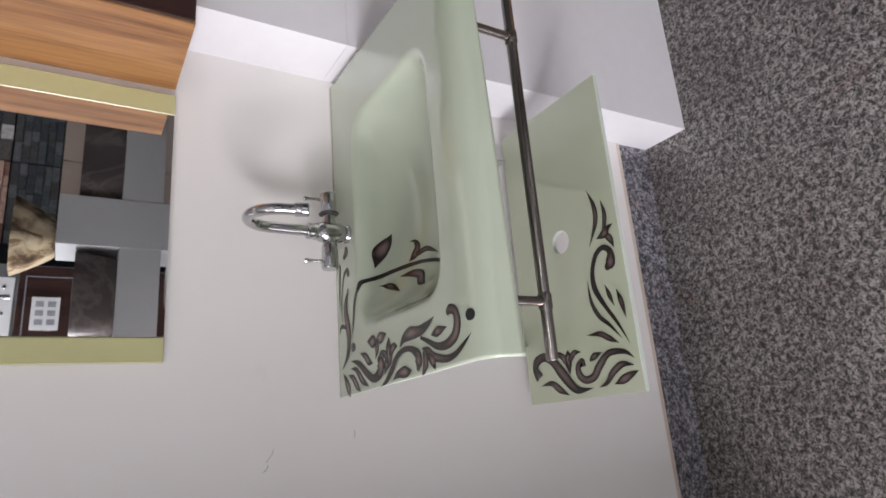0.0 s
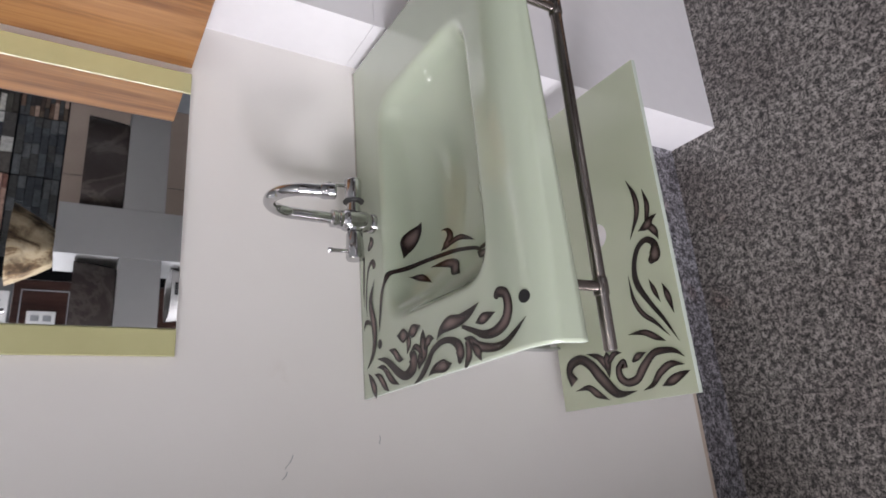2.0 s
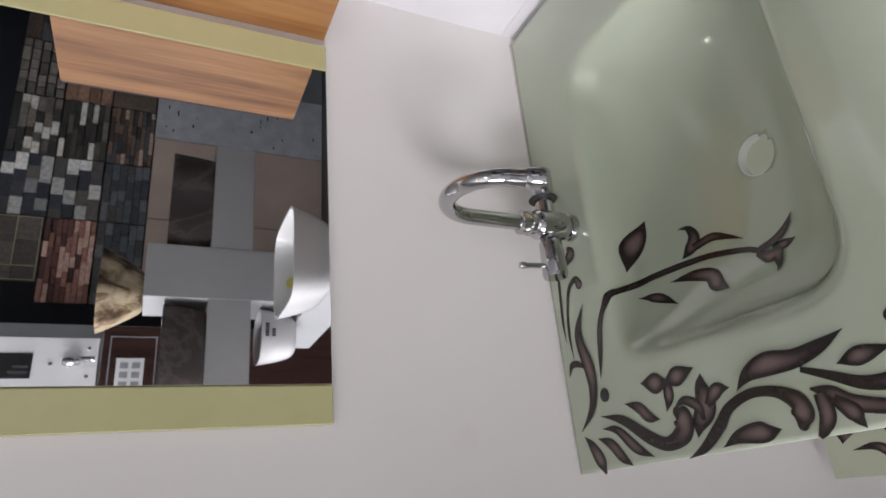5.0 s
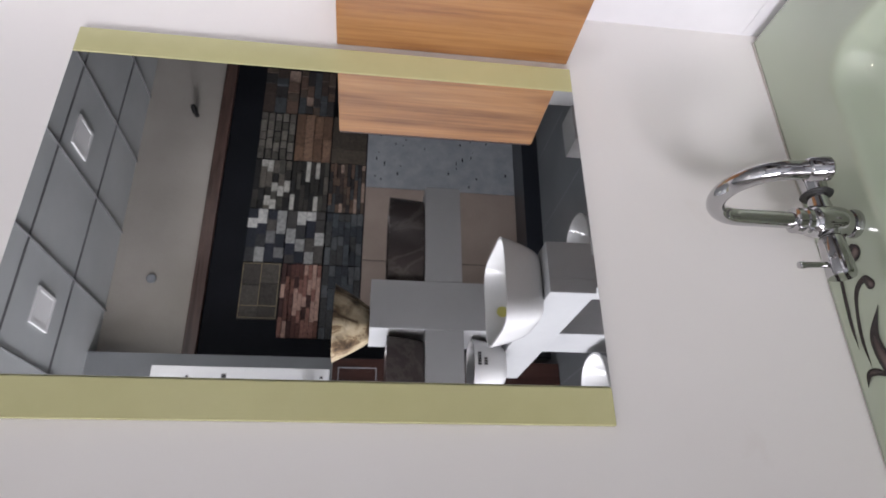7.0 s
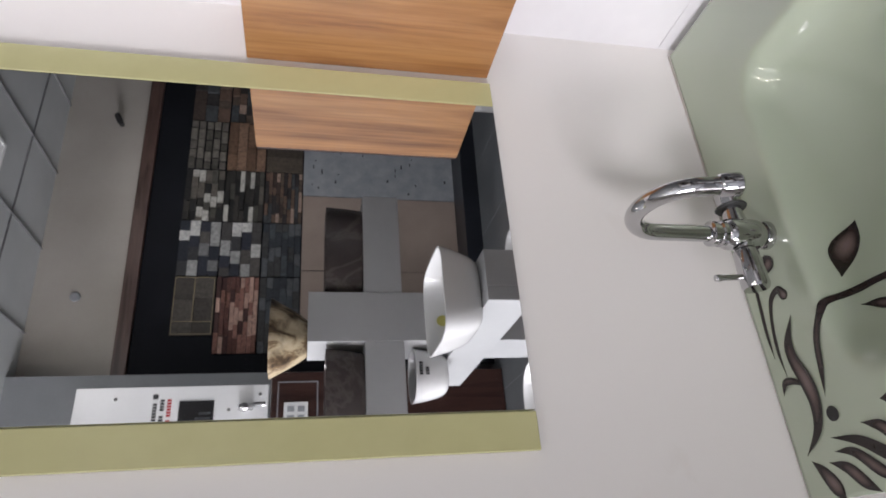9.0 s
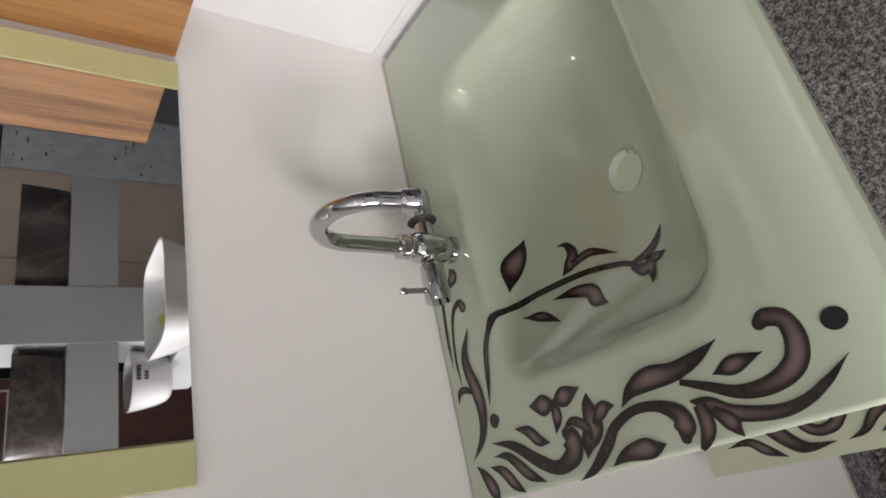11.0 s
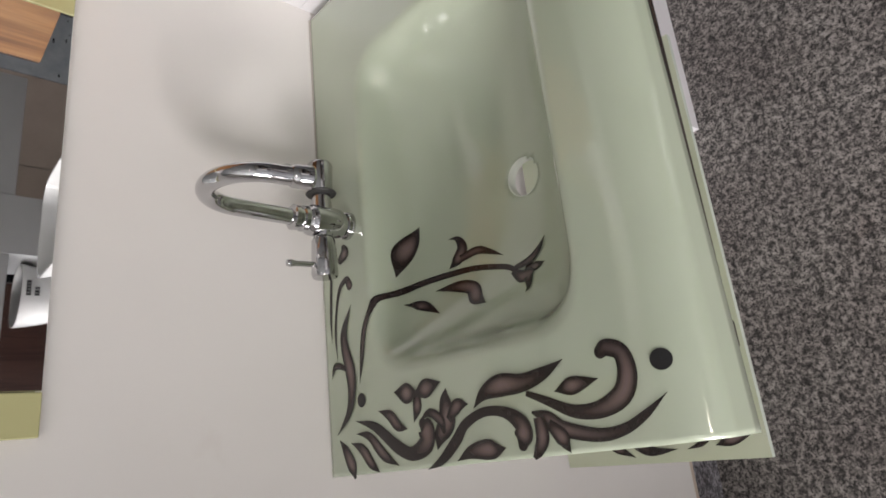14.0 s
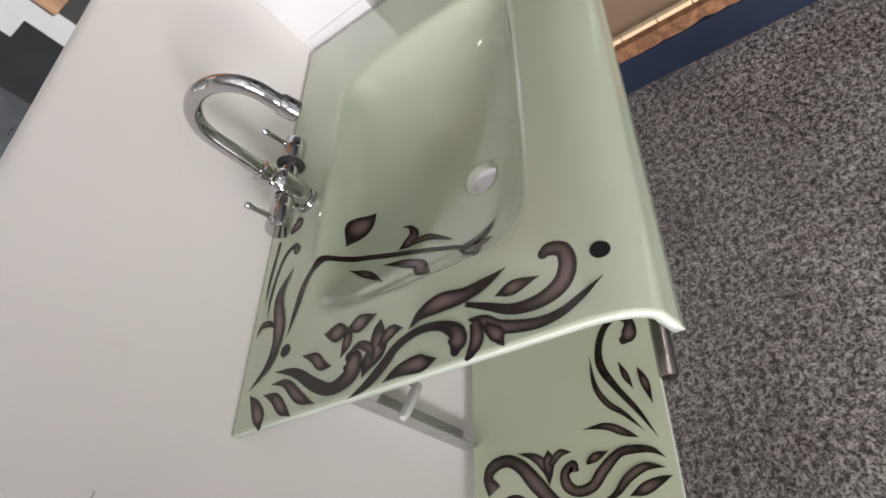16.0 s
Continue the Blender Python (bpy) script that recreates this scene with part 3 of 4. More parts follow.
# ---------- painted ornament on basin and shelf ----------


def spline(pts, steps=7):
    """A smooth run through points of any size."""
    p = [np.array(q, float) for q in pts]
    p = [2 * p[0] - p[1]] + p + [2 * p[-1] - p[-2]]
    out = []
    for a, b, c, d in zip(p, p[1:], p[2:], p[3:]):
        for k in range(steps):
            t = k / steps
            out.append(0.5 * (2 * b + (c - a) * t + (2 * a - 5 * b + 4 * c - d) * t ** 2 + (3 * b - a - 3 * c + d) * t ** 3))
    out.append(p[-2])
    return out


def lift(surface, x, y, h):
    e = 0.0008
    n = Vector((surface(x - e, y) - surface(x + e, y), surface(x, y - e) - surface(x, y + e), 2 * e)).normalized()
    return Vector((x, y, surface(x, y))) + n * h


COUNT = iter(range(10000))


def petal_on(parent, surface, pts, name="petal"):
    """A brush stroke: millimetre points with the half width at each."""
    height = 0.0004 + 0.00014 * (next(COUNT) % 7)
    run = spline([(x / 1000, y / 1000, w / 1000) for x, y, w in pts])
    bm = bmesh.new()
    uv = bm.loops.layers.uv.new("UVMap")
    rows, tone = [], {}
    last = len(run) - 1
    widest = max(q[2] for q in run)
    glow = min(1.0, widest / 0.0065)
    across = (-1, -0.8, -0.55, -0.28, 0, 0.28, 0.55, 0.8, 1)

    def row_at(x, y, d, w, share):
        n, row = Vector((-d.y, d.x)), []
        for s in across:
            v = bm.verts.new(lift(surface, x + n.x * w * s, y + n.y * w * s, height))
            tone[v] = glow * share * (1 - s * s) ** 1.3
            row.append(v)
        rows.append(row)

    for i, (x, y, w) in enumerate(run):
        a, b = run[max(0, i - 1)], run[min(last, i + 1)]
        d = Vector((b[0] - a[0], b[1] - a[1]))
        d = d.normalized() if d.length > 0 else Vector((1, 0))
        row_at(x, y, d, max(w, 0.0002), (max(w, 0) / widest) ** 2)
    if pts[-1][2] > 2:
        x, y, w = run[-1]
        d = Vector((x - run[-2][0], y - run[-2][1])).normalized()
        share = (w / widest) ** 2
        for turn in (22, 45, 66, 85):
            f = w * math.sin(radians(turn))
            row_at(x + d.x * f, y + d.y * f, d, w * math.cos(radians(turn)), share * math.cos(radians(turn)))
    for p, q in zip(rows, rows[1:]):
        for k in range(len(across) - 1):
            f = bm.faces.new((p[k], q[k], q[k + 1], p[k + 1]))
            f.smooth = True
            for lp in f.loops:
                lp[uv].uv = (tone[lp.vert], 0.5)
    bm.normal_update()
    if sum(f.normal.z for f in bm.faces) < 0:
        bmesh.ops.reverse_faces(bm, faces=bm.faces[:])
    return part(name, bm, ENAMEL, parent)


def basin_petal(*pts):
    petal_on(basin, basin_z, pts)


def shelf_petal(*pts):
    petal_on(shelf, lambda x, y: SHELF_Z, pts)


def dot_on(parent, surface, cx, cy, r):
    bm = bmesh.new()
    mid = bm.verts.new(lift(surface, cx, cy, 0.0007))
    rings = [[bm.verts.new(lift(surface, cx + q * r * math.cos(a), cy + q * r * math.sin(a), 0.0007)) for a in (2 * math.pi * k / 28 for k in range(28))] for q in (0.5, 1.0)]
    for k in range(28):
        j = (k + 1) % 28
        bm.faces.new((mid, rings[0][k], rings[0][j]))
        bm.faces.new((rings[0][k], rings[1][k], rings[1][j], rings[0][j]))
    part("dot", bm, BLACK, parent, "black painted dot")


dot_on(basin, basin_z, 0.0595, -0.3775, 0.0069)
dot_on(basin, basin_z, 0.071, -0.061, 0.0068)
basin_petal((36, -19, 0), (25, -29, 5.7), (11, -38, 7.6), (1, -42, 2.6))
basin_petal((32, -39, 0), (25, -57, 5.2), (12, -70, 5.4), (3, -83, 0))
basin_petal((40, -49, 0), (36, -70, 4.2), (18, -91, 5.4), (8, -112, 0))
basin_petal((52, -50, 0), (44, -80, 4.5), (25, -110, 6.1), (17, -131, 6), (24, -151, 9.2), (36, -153, 10.5), (41, -149, 5))
basin_petal((58, -87, 0), (52, -104, 5.1), (42, -115, 5.1), (38, -128, 0))
basin_petal((72, -113, 0), (69, -130, 9.3), (67, -144, 2.9))
basin_petal((67, -144, 2.6), (70, -158, 8.4), (73, -177, 0))
basin_petal((67, -144, 4.4), (55, -143, 5.8), (43, -137, 0))
basin_petal((18, -165, 0), (29, -170, 7.4), (41, -180, 10.2), (57, -180, 6.6), (67, -182, 0))
basin_petal((44, -146, 0), (49, -159, 3.7), (42, -172, 4.6), (33, -175, 2.6))
basin_petal((41, -182, 3.3), (51, -194, 6.2), (51, -207, 0))
basin_petal((3, -151, 0), (10, -170, 3.9), (24, -189, 5.2), (36, -202, 4.3), (43, -223, 3.8), (41, -244, 4.2), (32, -259, 7), (23, -261, 8.7), (16, -259, 4.5))
basin_petal((8, -188, 0), (14, -204, 5), (15, -222, 7.7), (14, -231, 6), (15, -242, 0))
basin_petal((47, -213, 0), (57, -226, 5.5), (61, -244, 8.8), (60, -266, 6.9), (64, -287, 4.8), (71, -306, 0))
basin_petal((52, -268, 2.1), (44, -287, 3.2), (35, -308, 4.5), (34, -329, 5.9), (41, -347, 7.3), (54, -354, 7.2), (68, -352, 6.1), (73, -342, 5.8), (71, -337, 4.8))
basin_petal((50, -294, 0), (52, -310, 6.3), (54, -332, 0))
basin_petal((38, -271, 0.8), (33, -284, 4.9), (24, -298, 5.4), (18, -325, 4.5), (20, -345, 3.6), (28, -362, 2.6), (39, -377, 0))
basin_petal((34, -277, 4.9), (20, -278, 6.1), (11, -273, 4.3), (6, -268, 1.7))
basin_petal((29, -285, 3.5), (19, -295, 6.2), (13, -298, 3.5), (8, -301, 0))
basin_petal((41, -17, 0), (60, -38, 4.3), (81, -46, 6.6), (103, -45, 8.3), (128, -38, 6.7), (145, -39, 5), (168, -53, 0))
basin_petal((98, -12, 0), (109, -18, 3.3), (109, -28, 3.4), (104, -38, 1.9))
basin_petal((114, -23, 0), (143, -22, 2.1), (172, -27, 2.1), (191, -35, 3), (197, -47, 3.7), (190, -52, 5.5))
basin_petal((135, -15, 0), (162, -15, 2.1), (211, -20, 2.2))
basin_petal((236, -44, 1.8), (227, -47, 7.4), (221, -39, 4.9))
basin_petal((87, -60, 0), (111, -66, 3.2), (138, -73, 3.7), (157.3, -84.8, 3.2), (165.8, -89.9, 3.2), (170.1, -99.5, 2.9), (178.5, -113.9, 3.2), (184.1, -136.7, 3.4), (185.1, -164.1, 3.1), (178.5, -195.7, 2.8), (172, -209.9, 2.6))
basin_petal((169.9, -208.3, 2.6), (161.8, -220.8, 6.3), (161.7, -229.7, 6.1))
basin_petal((159.6, -230, 5.7), (148.8, -232.8, 2.8), (143.1, -230.9, 0))
basin_petal((173, -210.8, 2.6), (175, -225.9, 4.2), (181.9, -238.1, 3.9), (194.8, -248, 0))
basin_petal((170.9, -223.7, 2.3), (167.5, -237.2, 4.8), (169.1, -248.5, 0))
basin_petal((241.3, -114.3, 0), (227.7, -108.7, 5.4), (211.9, -104.3, 6), (187.6, -100.3, 0))
basin_petal((223, -136.9, 0), (221.9, -145.2, 2.8), (211.2, -149.7, 5), (198.5, -145.1, 5.5), (190.3, -137.4, 0))
basin_petal((199.2, -147.9, 4), (204.3, -164.7, 4.5), (198.9, -179.8, 2.7), (190.9, -194.9, 0))
basin_petal((168.7, -126.8, 0), (169.6, -146, 5.6), (164.5, -162.6, 6.9), (152.2, -170.2, 6.7), (144.5, -182.7, 0))
basin_petal((158, -104.2, 0), (155.3, -116.7, 4.9), (143.8, -134.1, 0))
shelf_petal((14.9, -52.1, 10.8), (31.1, -43, 7.6), (45.2, -50.1, 8.6), (50.2, -72.3, 7.9), (39.1, -93.5, 8.9), (16.9, -112.7, 10.4), (-7.3, -134.9, 8.6), (-15.4, -152.1, 5.4), (-14.4, -183.4, 0))
shelf_petal((0.8, -52.1, 0), (2.8, -81.4, 4.8), (-9.3, -100.6, 6.3), (-21.4, -124.8, 0))
shelf_petal((57.3, -88.5, 0), (48.2, -112.7, 5.1), (34.1, -126.8, 6.2), (11.9, -131.9, 0))
shelf_petal((54.3, -132.9, 0), (42.2, -132.9, 8), (24, -131.9, 5.2), (11.9, -131.9, 0))
shelf_petal((46.2, -165.2, 0), (47.2, -149, 5), (37.1, -136.9, 4.6))
shelf_petal((22, -166.2, 6.2), (31.1, -165.2, 5.5), (23, -154.1, 6.2), (8.8, -155.1, 7), (-0.2, -168.2, 6.3), (2.8, -187.4, 6.8), (17.9, -202.6, 7.2), (34.1, -223.8, 5.7), (36.1, -241.9, 5.1), (32.1, -263.1, 3.4), (21, -278.3, 0))
shelf_petal((29, -183.4, 2), (35.1, -195.5, 5.7), (39.1, -212.7, 0))
shelf_petal((-15.4, -195.5, 0), (-9.3, -214.7, 3.7), (5.8, -231.8, 5.7), (14.9, -253, 5), (10.9, -276.3, 0))
shelf_petal((-13.4, -229.8, 0), (-8.3, -248, 6.8), (-2.3, -266.2, 5), (1.8, -282.3, 0))
shelf_petal((70.4, -183.4, 0), (68.4, -213.7, 4.4), (57.3, -234.9, 4.5), (48.2, -252, 0))
shelf_petal((44.2, -274.2, 0), (78.5, -256.1, 3), (110.8, -234.9, 4.1), (142.1, -218.7, 5.7), (170.4, -218.7, 4.8), (195.6, -230.8, 4.7), (204.7, -249, 4.7), (194.6, -263.1, 6.1), (177.4, -261.1, 10.4), (171.4, -254, 6.6))
shelf_petal((54.3, -260.1, 0), (78.5, -238.9, 2.9), (95.7, -219.7, 4), (121.9, -206.6, 3.4), (160.3, -204.6, 0))
shelf_petal((144.1, -241.9, 0), (124.9, -248, 4.2), (105.8, -255.1, 0))
shelf_petal((132, -264.1, 0), (110.8, -270.2, 5.1), (83.6, -275.2, 0))
shelf_petal((221.9, -238.9, 0), (225.9, -257.1, 7.6), (233, -267.2, 4.4), (237, -279.3, 0))
shelf_petal((226.9, -257.1, 4.7), (213.8, -268.2, 5.9), (197.6, -273.2, 0))
shelf_petal((285.5, -260.1, 0), (257.2, -264.1, 4.6), (229.9, -257.1, 3.5))
shelf_petal((311.7, -232.8, 0), (279.4, -244, 4.5), (250.1, -241.9, 4.9), (213.8, -220.7, 0))

# ---------- small marks on the wall board ----------
for x, z, dx, dz in ((-0.085, 0.962, 0.016, -0.010), (-0.061, 0.824, 0.010, 0.001), (-0.098, 0.966, 0.008, -0.006)):
    pts = [(x + dx * k / 5 - 0.0015 * math.sin(k), -0.0004, z + dz * k / 5 + 0.0015 * math.sin(k * 1.3)) for k in range(6)]
    tagged(part("scuff_mark", bm_tube(pts, 0.00042, 6), GREY_GRANITE), "thin dark scuff on the cream wall board", "scuff", kind="structure")

# ---------- plinth with boards beyond the pillar ----------


def rough_bar(x0, x1, y0, y1, z0, z1, seed, cuts=46):
    """A sawn bar along y whose outer face and lower edge are broken and uneven."""
    rng = random.Random(seed)
    bm = bmesh.new()
    rings = []
    for c in range(cuts + 1):
        y = y0 + (y1 - y0) * c / cuts
        bite = rng.uniform(0, 0.006) + (0.010 if rng.random() < 0.16 else 0)
        rings.append([bm.verts.new(p) for p in ((x0 + bite, y, z0), (x0 + bite * 0.4, y, (z0 + z1) / 2 + rng.uniform(-0.006, 0.006)), (x0 + rng.uniform(0, 0.002), y, z1), (x1, y, z1), (x1, y, z0))])
    for p, q in zip(rings, rings[1:]):
        for n in range(5):
            bm.faces.new((p[n], p[(n + 1) % 5], q[(n + 1) % 5], q[n]))
    bm.faces.new(rings[0][::-1])
    bm.faces.new(rings[-1])
    bmesh.ops.recalc_face_normals(bm, faces=bm.faces[:])
    return bm


def plinth():
    p = thing("display_plinth", 1.6, -0.6, 0, "navy carpeted plinth with rough timber edge and brown board on top", "plinth")
    part("carpet_base", bm_box(1.095, 2.4, -1.25, -0.13, 0.0, 0.105, 0.006), BLUE_BASE, p)
    part("timber_edge", rough_bar(1.098, 1.135, -1.25, -0.13, 0.1055, 0.148, 5), ROUGH_TIMBER, p, "rough broken timber edge")
    for y0, y1 in ((-0.545, -0.437), (-0.435, -0.352), (-0.350, -0.262), (-0.260, -0.132)):
        part("lath", bm_box(1.118, 1.134, y0, y1, 0.1485, 0.161, 0.0015), PINE, p, "pale pine lath")
    part("lath", bm_box(1.150, 1.60, -0.560, -0.532, 0.1495, 0.163, 0.002), PINE, p, "pale pine lath")
    part("block", bm_box(1.108, 1.148, -0.590, -0.562, 0.1495, 0.172, 0.002), PINE, p, "pale pine block")
    part("top_board", bm_box(1.142, 2.4, -1.25, -0.13, 0.1055, 0.149), CARDBOARD, p, "plain brown board")


plinth()

# ---------- showroom across the aisle: display wall ----------
WX, WY, WTURN = 2.3, -3.775, radians(4.2)


def on_wall(bm):
    bmesh.ops.rotate(bm, verts=bm.verts[:], cent=(WX, WY, 0), matrix=Matrix.Rotation(WTURN, 3, "Z"))
    return bm


def wall_box(x0, x1, out0, out1, z0, z1, bevel=0.0):
    return on_wall(bm_box(x0, x1, WY + out0, WY + out1, z0, z1, bevel))


structure("wall_south", wall_box(-6.5, 6.5, -0.1, 0.0, 0.0, 3.3), BEIGE, "plain beige upper showroom wall", "wall")
structure("floor_showroom", bm_box(-4.65, 6.15, -3.9, -2.42, 0.0, 0.004), DARK_FLOOR, "dark slate tiled floor along the display wall", "floor")
for x in (0.35, 0.95, 1.55, 2.15, 2.75, 3.35):
    structure("floor_joint", bm_box(x - 0.002, x + 0.002, -3.6, -2.42, 0.0041, 0.0048), GREY_GRANITE, "thin pale joint in the dark floor", "floor")
structure("trim_upper", wall_box(1.19, 5.0, 0.0, 0.05, 2.475, 2.57, 0.006), BROWN_TRIM, "brown wooden moulding over the display panels", "trim")
structure("display_backing", wall_box(1.19, 5.0, 0.0, 0.02, 0.136, 2.474), BLACK_BOARD, "black backing board behind the stone samples", "display wall")
structure("skirting_step", wall_box(1.19, 5.0, 0.0, 0.30, 0.004, 0.134, 0.004), BLACK_STEP, "glossy black step under the display wall", "step")
structure("wall_side", wall_box(-6.0, 1.19, 0.0, 0.13, 0.0, 3.2), SIDE_PAINT, "blue-grey painted wall beside the display", "wall")

RNG = random.Random(7)
TONES = {
    "slate": [(0.030, 0.038, 0.048), (0.055, 0.066, 0.078), (0.09, 0.10, 0.11), (0.045, 0.048, 0.05)],
    "red": [(0.10, 0.04, 0.032), (0.17, 0.078, 0.06), (0.42, 0.28, 0.23), (0.05, 0.02, 0.018), (0.24, 0.12, 0.095)],
    "mono": [(0.012, 0.016, 0.026), (0.05, 0.048, 0.048), (0.018, 0.022, 0.036), (0.075, 0.07, 0.066), (0.03, 0.032, 0.036)],
    "chalk": [(0.42, 0.43, 0.42), (0.30, 0.31, 0.31), (0.50, 0.51, 0.50), (0.16, 0.165, 0.17)],
    "grey": [(0.010, 0.010, 0.010), (0.06, 0.058, 0.05), (0.44, 0.44, 0.41), (0.022, 0.021, 0.018), (0.11, 0.10, 0.085), (0.035, 0.032, 0.028)],
    "earth": [(0.05, 0.034, 0.027), (0.09, 0.065, 0.05), (0.34, 0.25, 0.20), (0.05, 0.057, 0.064), (0.028, 0.026, 0.026), (0.12, 0.075, 0.055)],
    "brick": [(0.075, 0.07, 0.06), (0.11, 0.10, 0.088), (0.15, 0.14, 0.12)],
    "sand": [(0.12, 0.068, 0.042), (0.17, 0.10, 0.062), (0.21, 0.13, 0.085)],
    "bark": [(0.05, 0.04, 0.03), (0.075, 0.06, 0.045)],
    "carved": [(0.05, 0.045, 0.04), (0.075, 0.068, 0.06)],
}
STONES = {k: rough_stone(k + "_stone", v) for k, v in TONES.items()}
GOLD_LINE = plain("dull_gold_line", (0.22, 0.18, 0.10), (0.30, 0.25, 0.15), 0.45, 0.3)


def stone_panel(x0, x1, z0, z1, style, rows, cols, label, gap=0.0018):
    c = on_wall(bm_box((x0 + x1) / 2, (x0 + x1) / 2 + 0.001, WY + 0.02, WY + 0.021, z0, z0 + 0.001))
    c.verts.ensure_lookup_table()
    base = c.verts[0].co.copy()
    c.free()
    p = thing("stone_sample", base.x, base.y, z0, label, "stone sample", "stone samples on the display wall")
    part("backing", wall_box(x0 + 0.002, x1 - 0.002, 0.0205, 0.028, z0 + 0.002, z1 - 0.002), BLACK_BOARD, p)
    h = (z1 - z0 - 0.008) / rows
    turn = 0
    for r in range(rows):
        cuts = [0.0]
        for k in range(cols):
            cuts.append(cuts[-1] + RNG.uniform(0.55, 1.45))
        shift = RNG.uniform(-0.4, 0.4)
        cuts = sorted({min(max((c + shift * (0 < i < cols)) / cuts[-1], 0), 1) for i, c in enumerate(cuts)})
        for a, b in zip(cuts, cuts[1:]):
            if b - a < 0.03:
                continue
            xa, xb = x0 + 0.004 + a * (x1 - x0 - 0.008), x0 + 0.004 + b * (x1 - x0 - 0.008)
            za = z0 + 0.004 + r * h
            part("stone", wall_box(xa + gap, xb - gap, 0.0285, 0.034 + RNG.uniform(0, 0.018), za + gap, za + h - gap), STONES["chalk" if style == "mono" and turn % 3 == 1 else style], p)
            turn += 1 if style != "mono" or RNG.random() < 0.85 else 2


Z0, Z1, Z2, Z3 = 1.366, 1.655, 1.950, 2.240
C = [1.47 + 0.44 * k for k in range(7)]
stone_panel(C[0], C[1], Z2, Z3, "carved", 2, 2, "dark carved stone tile with thin gold border lines")
for xa, xb, za, zb in ((C[0] + 0.01, C[1] - 0.01, Z2 + 0.012, Z2 + 0.016), (C[0] + 0.01, C[1] - 0.01, Z3 - 0.016, Z3 - 0.012), (C[0] + 0.01, C[0] + 0.014, Z2 + 0.017, Z3 - 0.017), (C[1] - 0.014, C[1] - 0.01, Z2 + 0.017, Z3 - 0.017), (C[0] + 0.10, C[0] + 0.104, Z2 + 0.017, Z3 - 0.017), (C[0] + 0.105, C[1] - 0.015, 2.093, 2.098)):
    tagged(part("gold_border", wall_box(xa, xb, 0.0485, 0.050, za, zb), GOLD_LINE), "thin dull gold border line on carved tile", "trim", kind="structure")
stone_panel(C[1], C[2], Z2, Z3, "mono", 4, 4, "black and white block mosaic stone sample", 0.001)
stone_panel(C[1], C[2], Z1, Z2, "mono", 4, 4, "black and white block mosaic stone sample")
stone_panel(C[2], C[3], Z2, Z3, "grey", 6, 5, "grey ledger stone sample with pale strips")
stone_panel(C[2], C[3], Z1, Z2, "grey", 8, 3, "dark grey ledger stone sample with long strips")
stone_panel(C[3], C[4], Z2, Z3, "brick", 5, 5, "olive-grey brick pattern stone sample", 0.006)
stone_panel(C[3], C[4], Z1, Z2, "sand", 4, 2, "brown sandstone panel sample")
stone_panel(C[4], C[5], Z2, Z3, "earth", 3, 4, "rough grey-brown stone sample")
stone_panel(C[4], C[5], Z1, Z2, "earth", 5, 4, "rough grey-brown stone sample")
stone_panel(C[3], C[4], Z0, Z1, "bark", 1, 2, "dark brown smooth stone sample")
stone_panel(C[2], C[3], Z0, Z1, "earth", 10, 5, "brown and grey thin ledger stone sample")
stone_panel(C[1], C[2], Z0, Z1, "slate", 6, 4, "dark blue slate ledger stone sample")
stone_panel(C[0] - 0.13, C[1], Z1, Z2, "red", 9, 5, "red-brown ledger stone sample")
stone_panel(C[0] - 0.13, C[1], Z0, Z1, "slate", 6, 5, "dark blue slate ledger stone sample")


def big_tile(x0, x1, mat, label):
    t = part("wall_tile", wall_box(x0 + 0.003, x1 - 0.003, 0.0205, 0.032, 0.137, 1.362, 0.001), mat)
    tagged(t, label, "wall tile", "large tiles on the display wall")


big_tile(2.60, 3.12, GREY_GRANITE, "light grey granite slab with dark flecks")
big_tile(3.12, 3.72, DARK_FLOOR, "dark slate wall tile under the stone samples")
big_tile(3.72, 4.32, DARK_FLOOR, "dark slate wall tile under the stone samples")
big_tile(1.97, 2.60, TILE_TAUPE, "matt taupe wall tile under the stone samples")
big_tile(1.34, 1.97, TILE_TAUPE, "matt taupe wall tile under the stone samples")
for i in range(26):
    x, z = RNG.uniform(2.64, 3.08), RNG.uniform(0.2, 1.33)
    tagged(part("fleck", wall_box(x, x + RNG.uniform(0.012, 0.035), 0.0322, 0.0328, z, z + RNG.uniform(0.005, 0.012), 0.0002), BLACK_BOARD), "dark fleck in the grey granite slab", "fleck", kind="structure")

# wall camera and a round stain plug on the beige wall
cam_body = thing("wall_camera", 3.2, -3.66, 2.7, "small black camera on the beige wall", "camera")
part("mount", wall_box(3.17, 3.20, 0.0, 0.05, 2.745, 2.775, 0.004), BLACK, cam_body)
part("housing", on_wall(bm_turned((3.15, WY + 0.05, 2.745), (3.215, WY + 0.09, 2.775), [(0, 0.016), (0.2, 0.022), (0.8, 0.022), (1, 0.015)], 18)), BLACK, cam_body)
part("lens_hood", on_wall(bm_turned((3.125, WY + 0.06, 2.728), (3.148, WY + 0.062, 2.742), [(0, 0.012), (0.3, 0.018), (1, 0.016)], 18)), BLACK, cam_body)
plug = thing("cover_plate", 1.76, -3.80, 2.84, "small round grey plate on the beige wall", "cover plate")
part("disc", on_wall(bm_turned((1.76, WY, 2.87), (1.76, WY + 0.012, 2.87), [(0, 0.034), (0.7, 0.034), (1, 0.026)], 24)), GREY_GRANITE, plug)

# white tap board and dark cabinet panel beside it


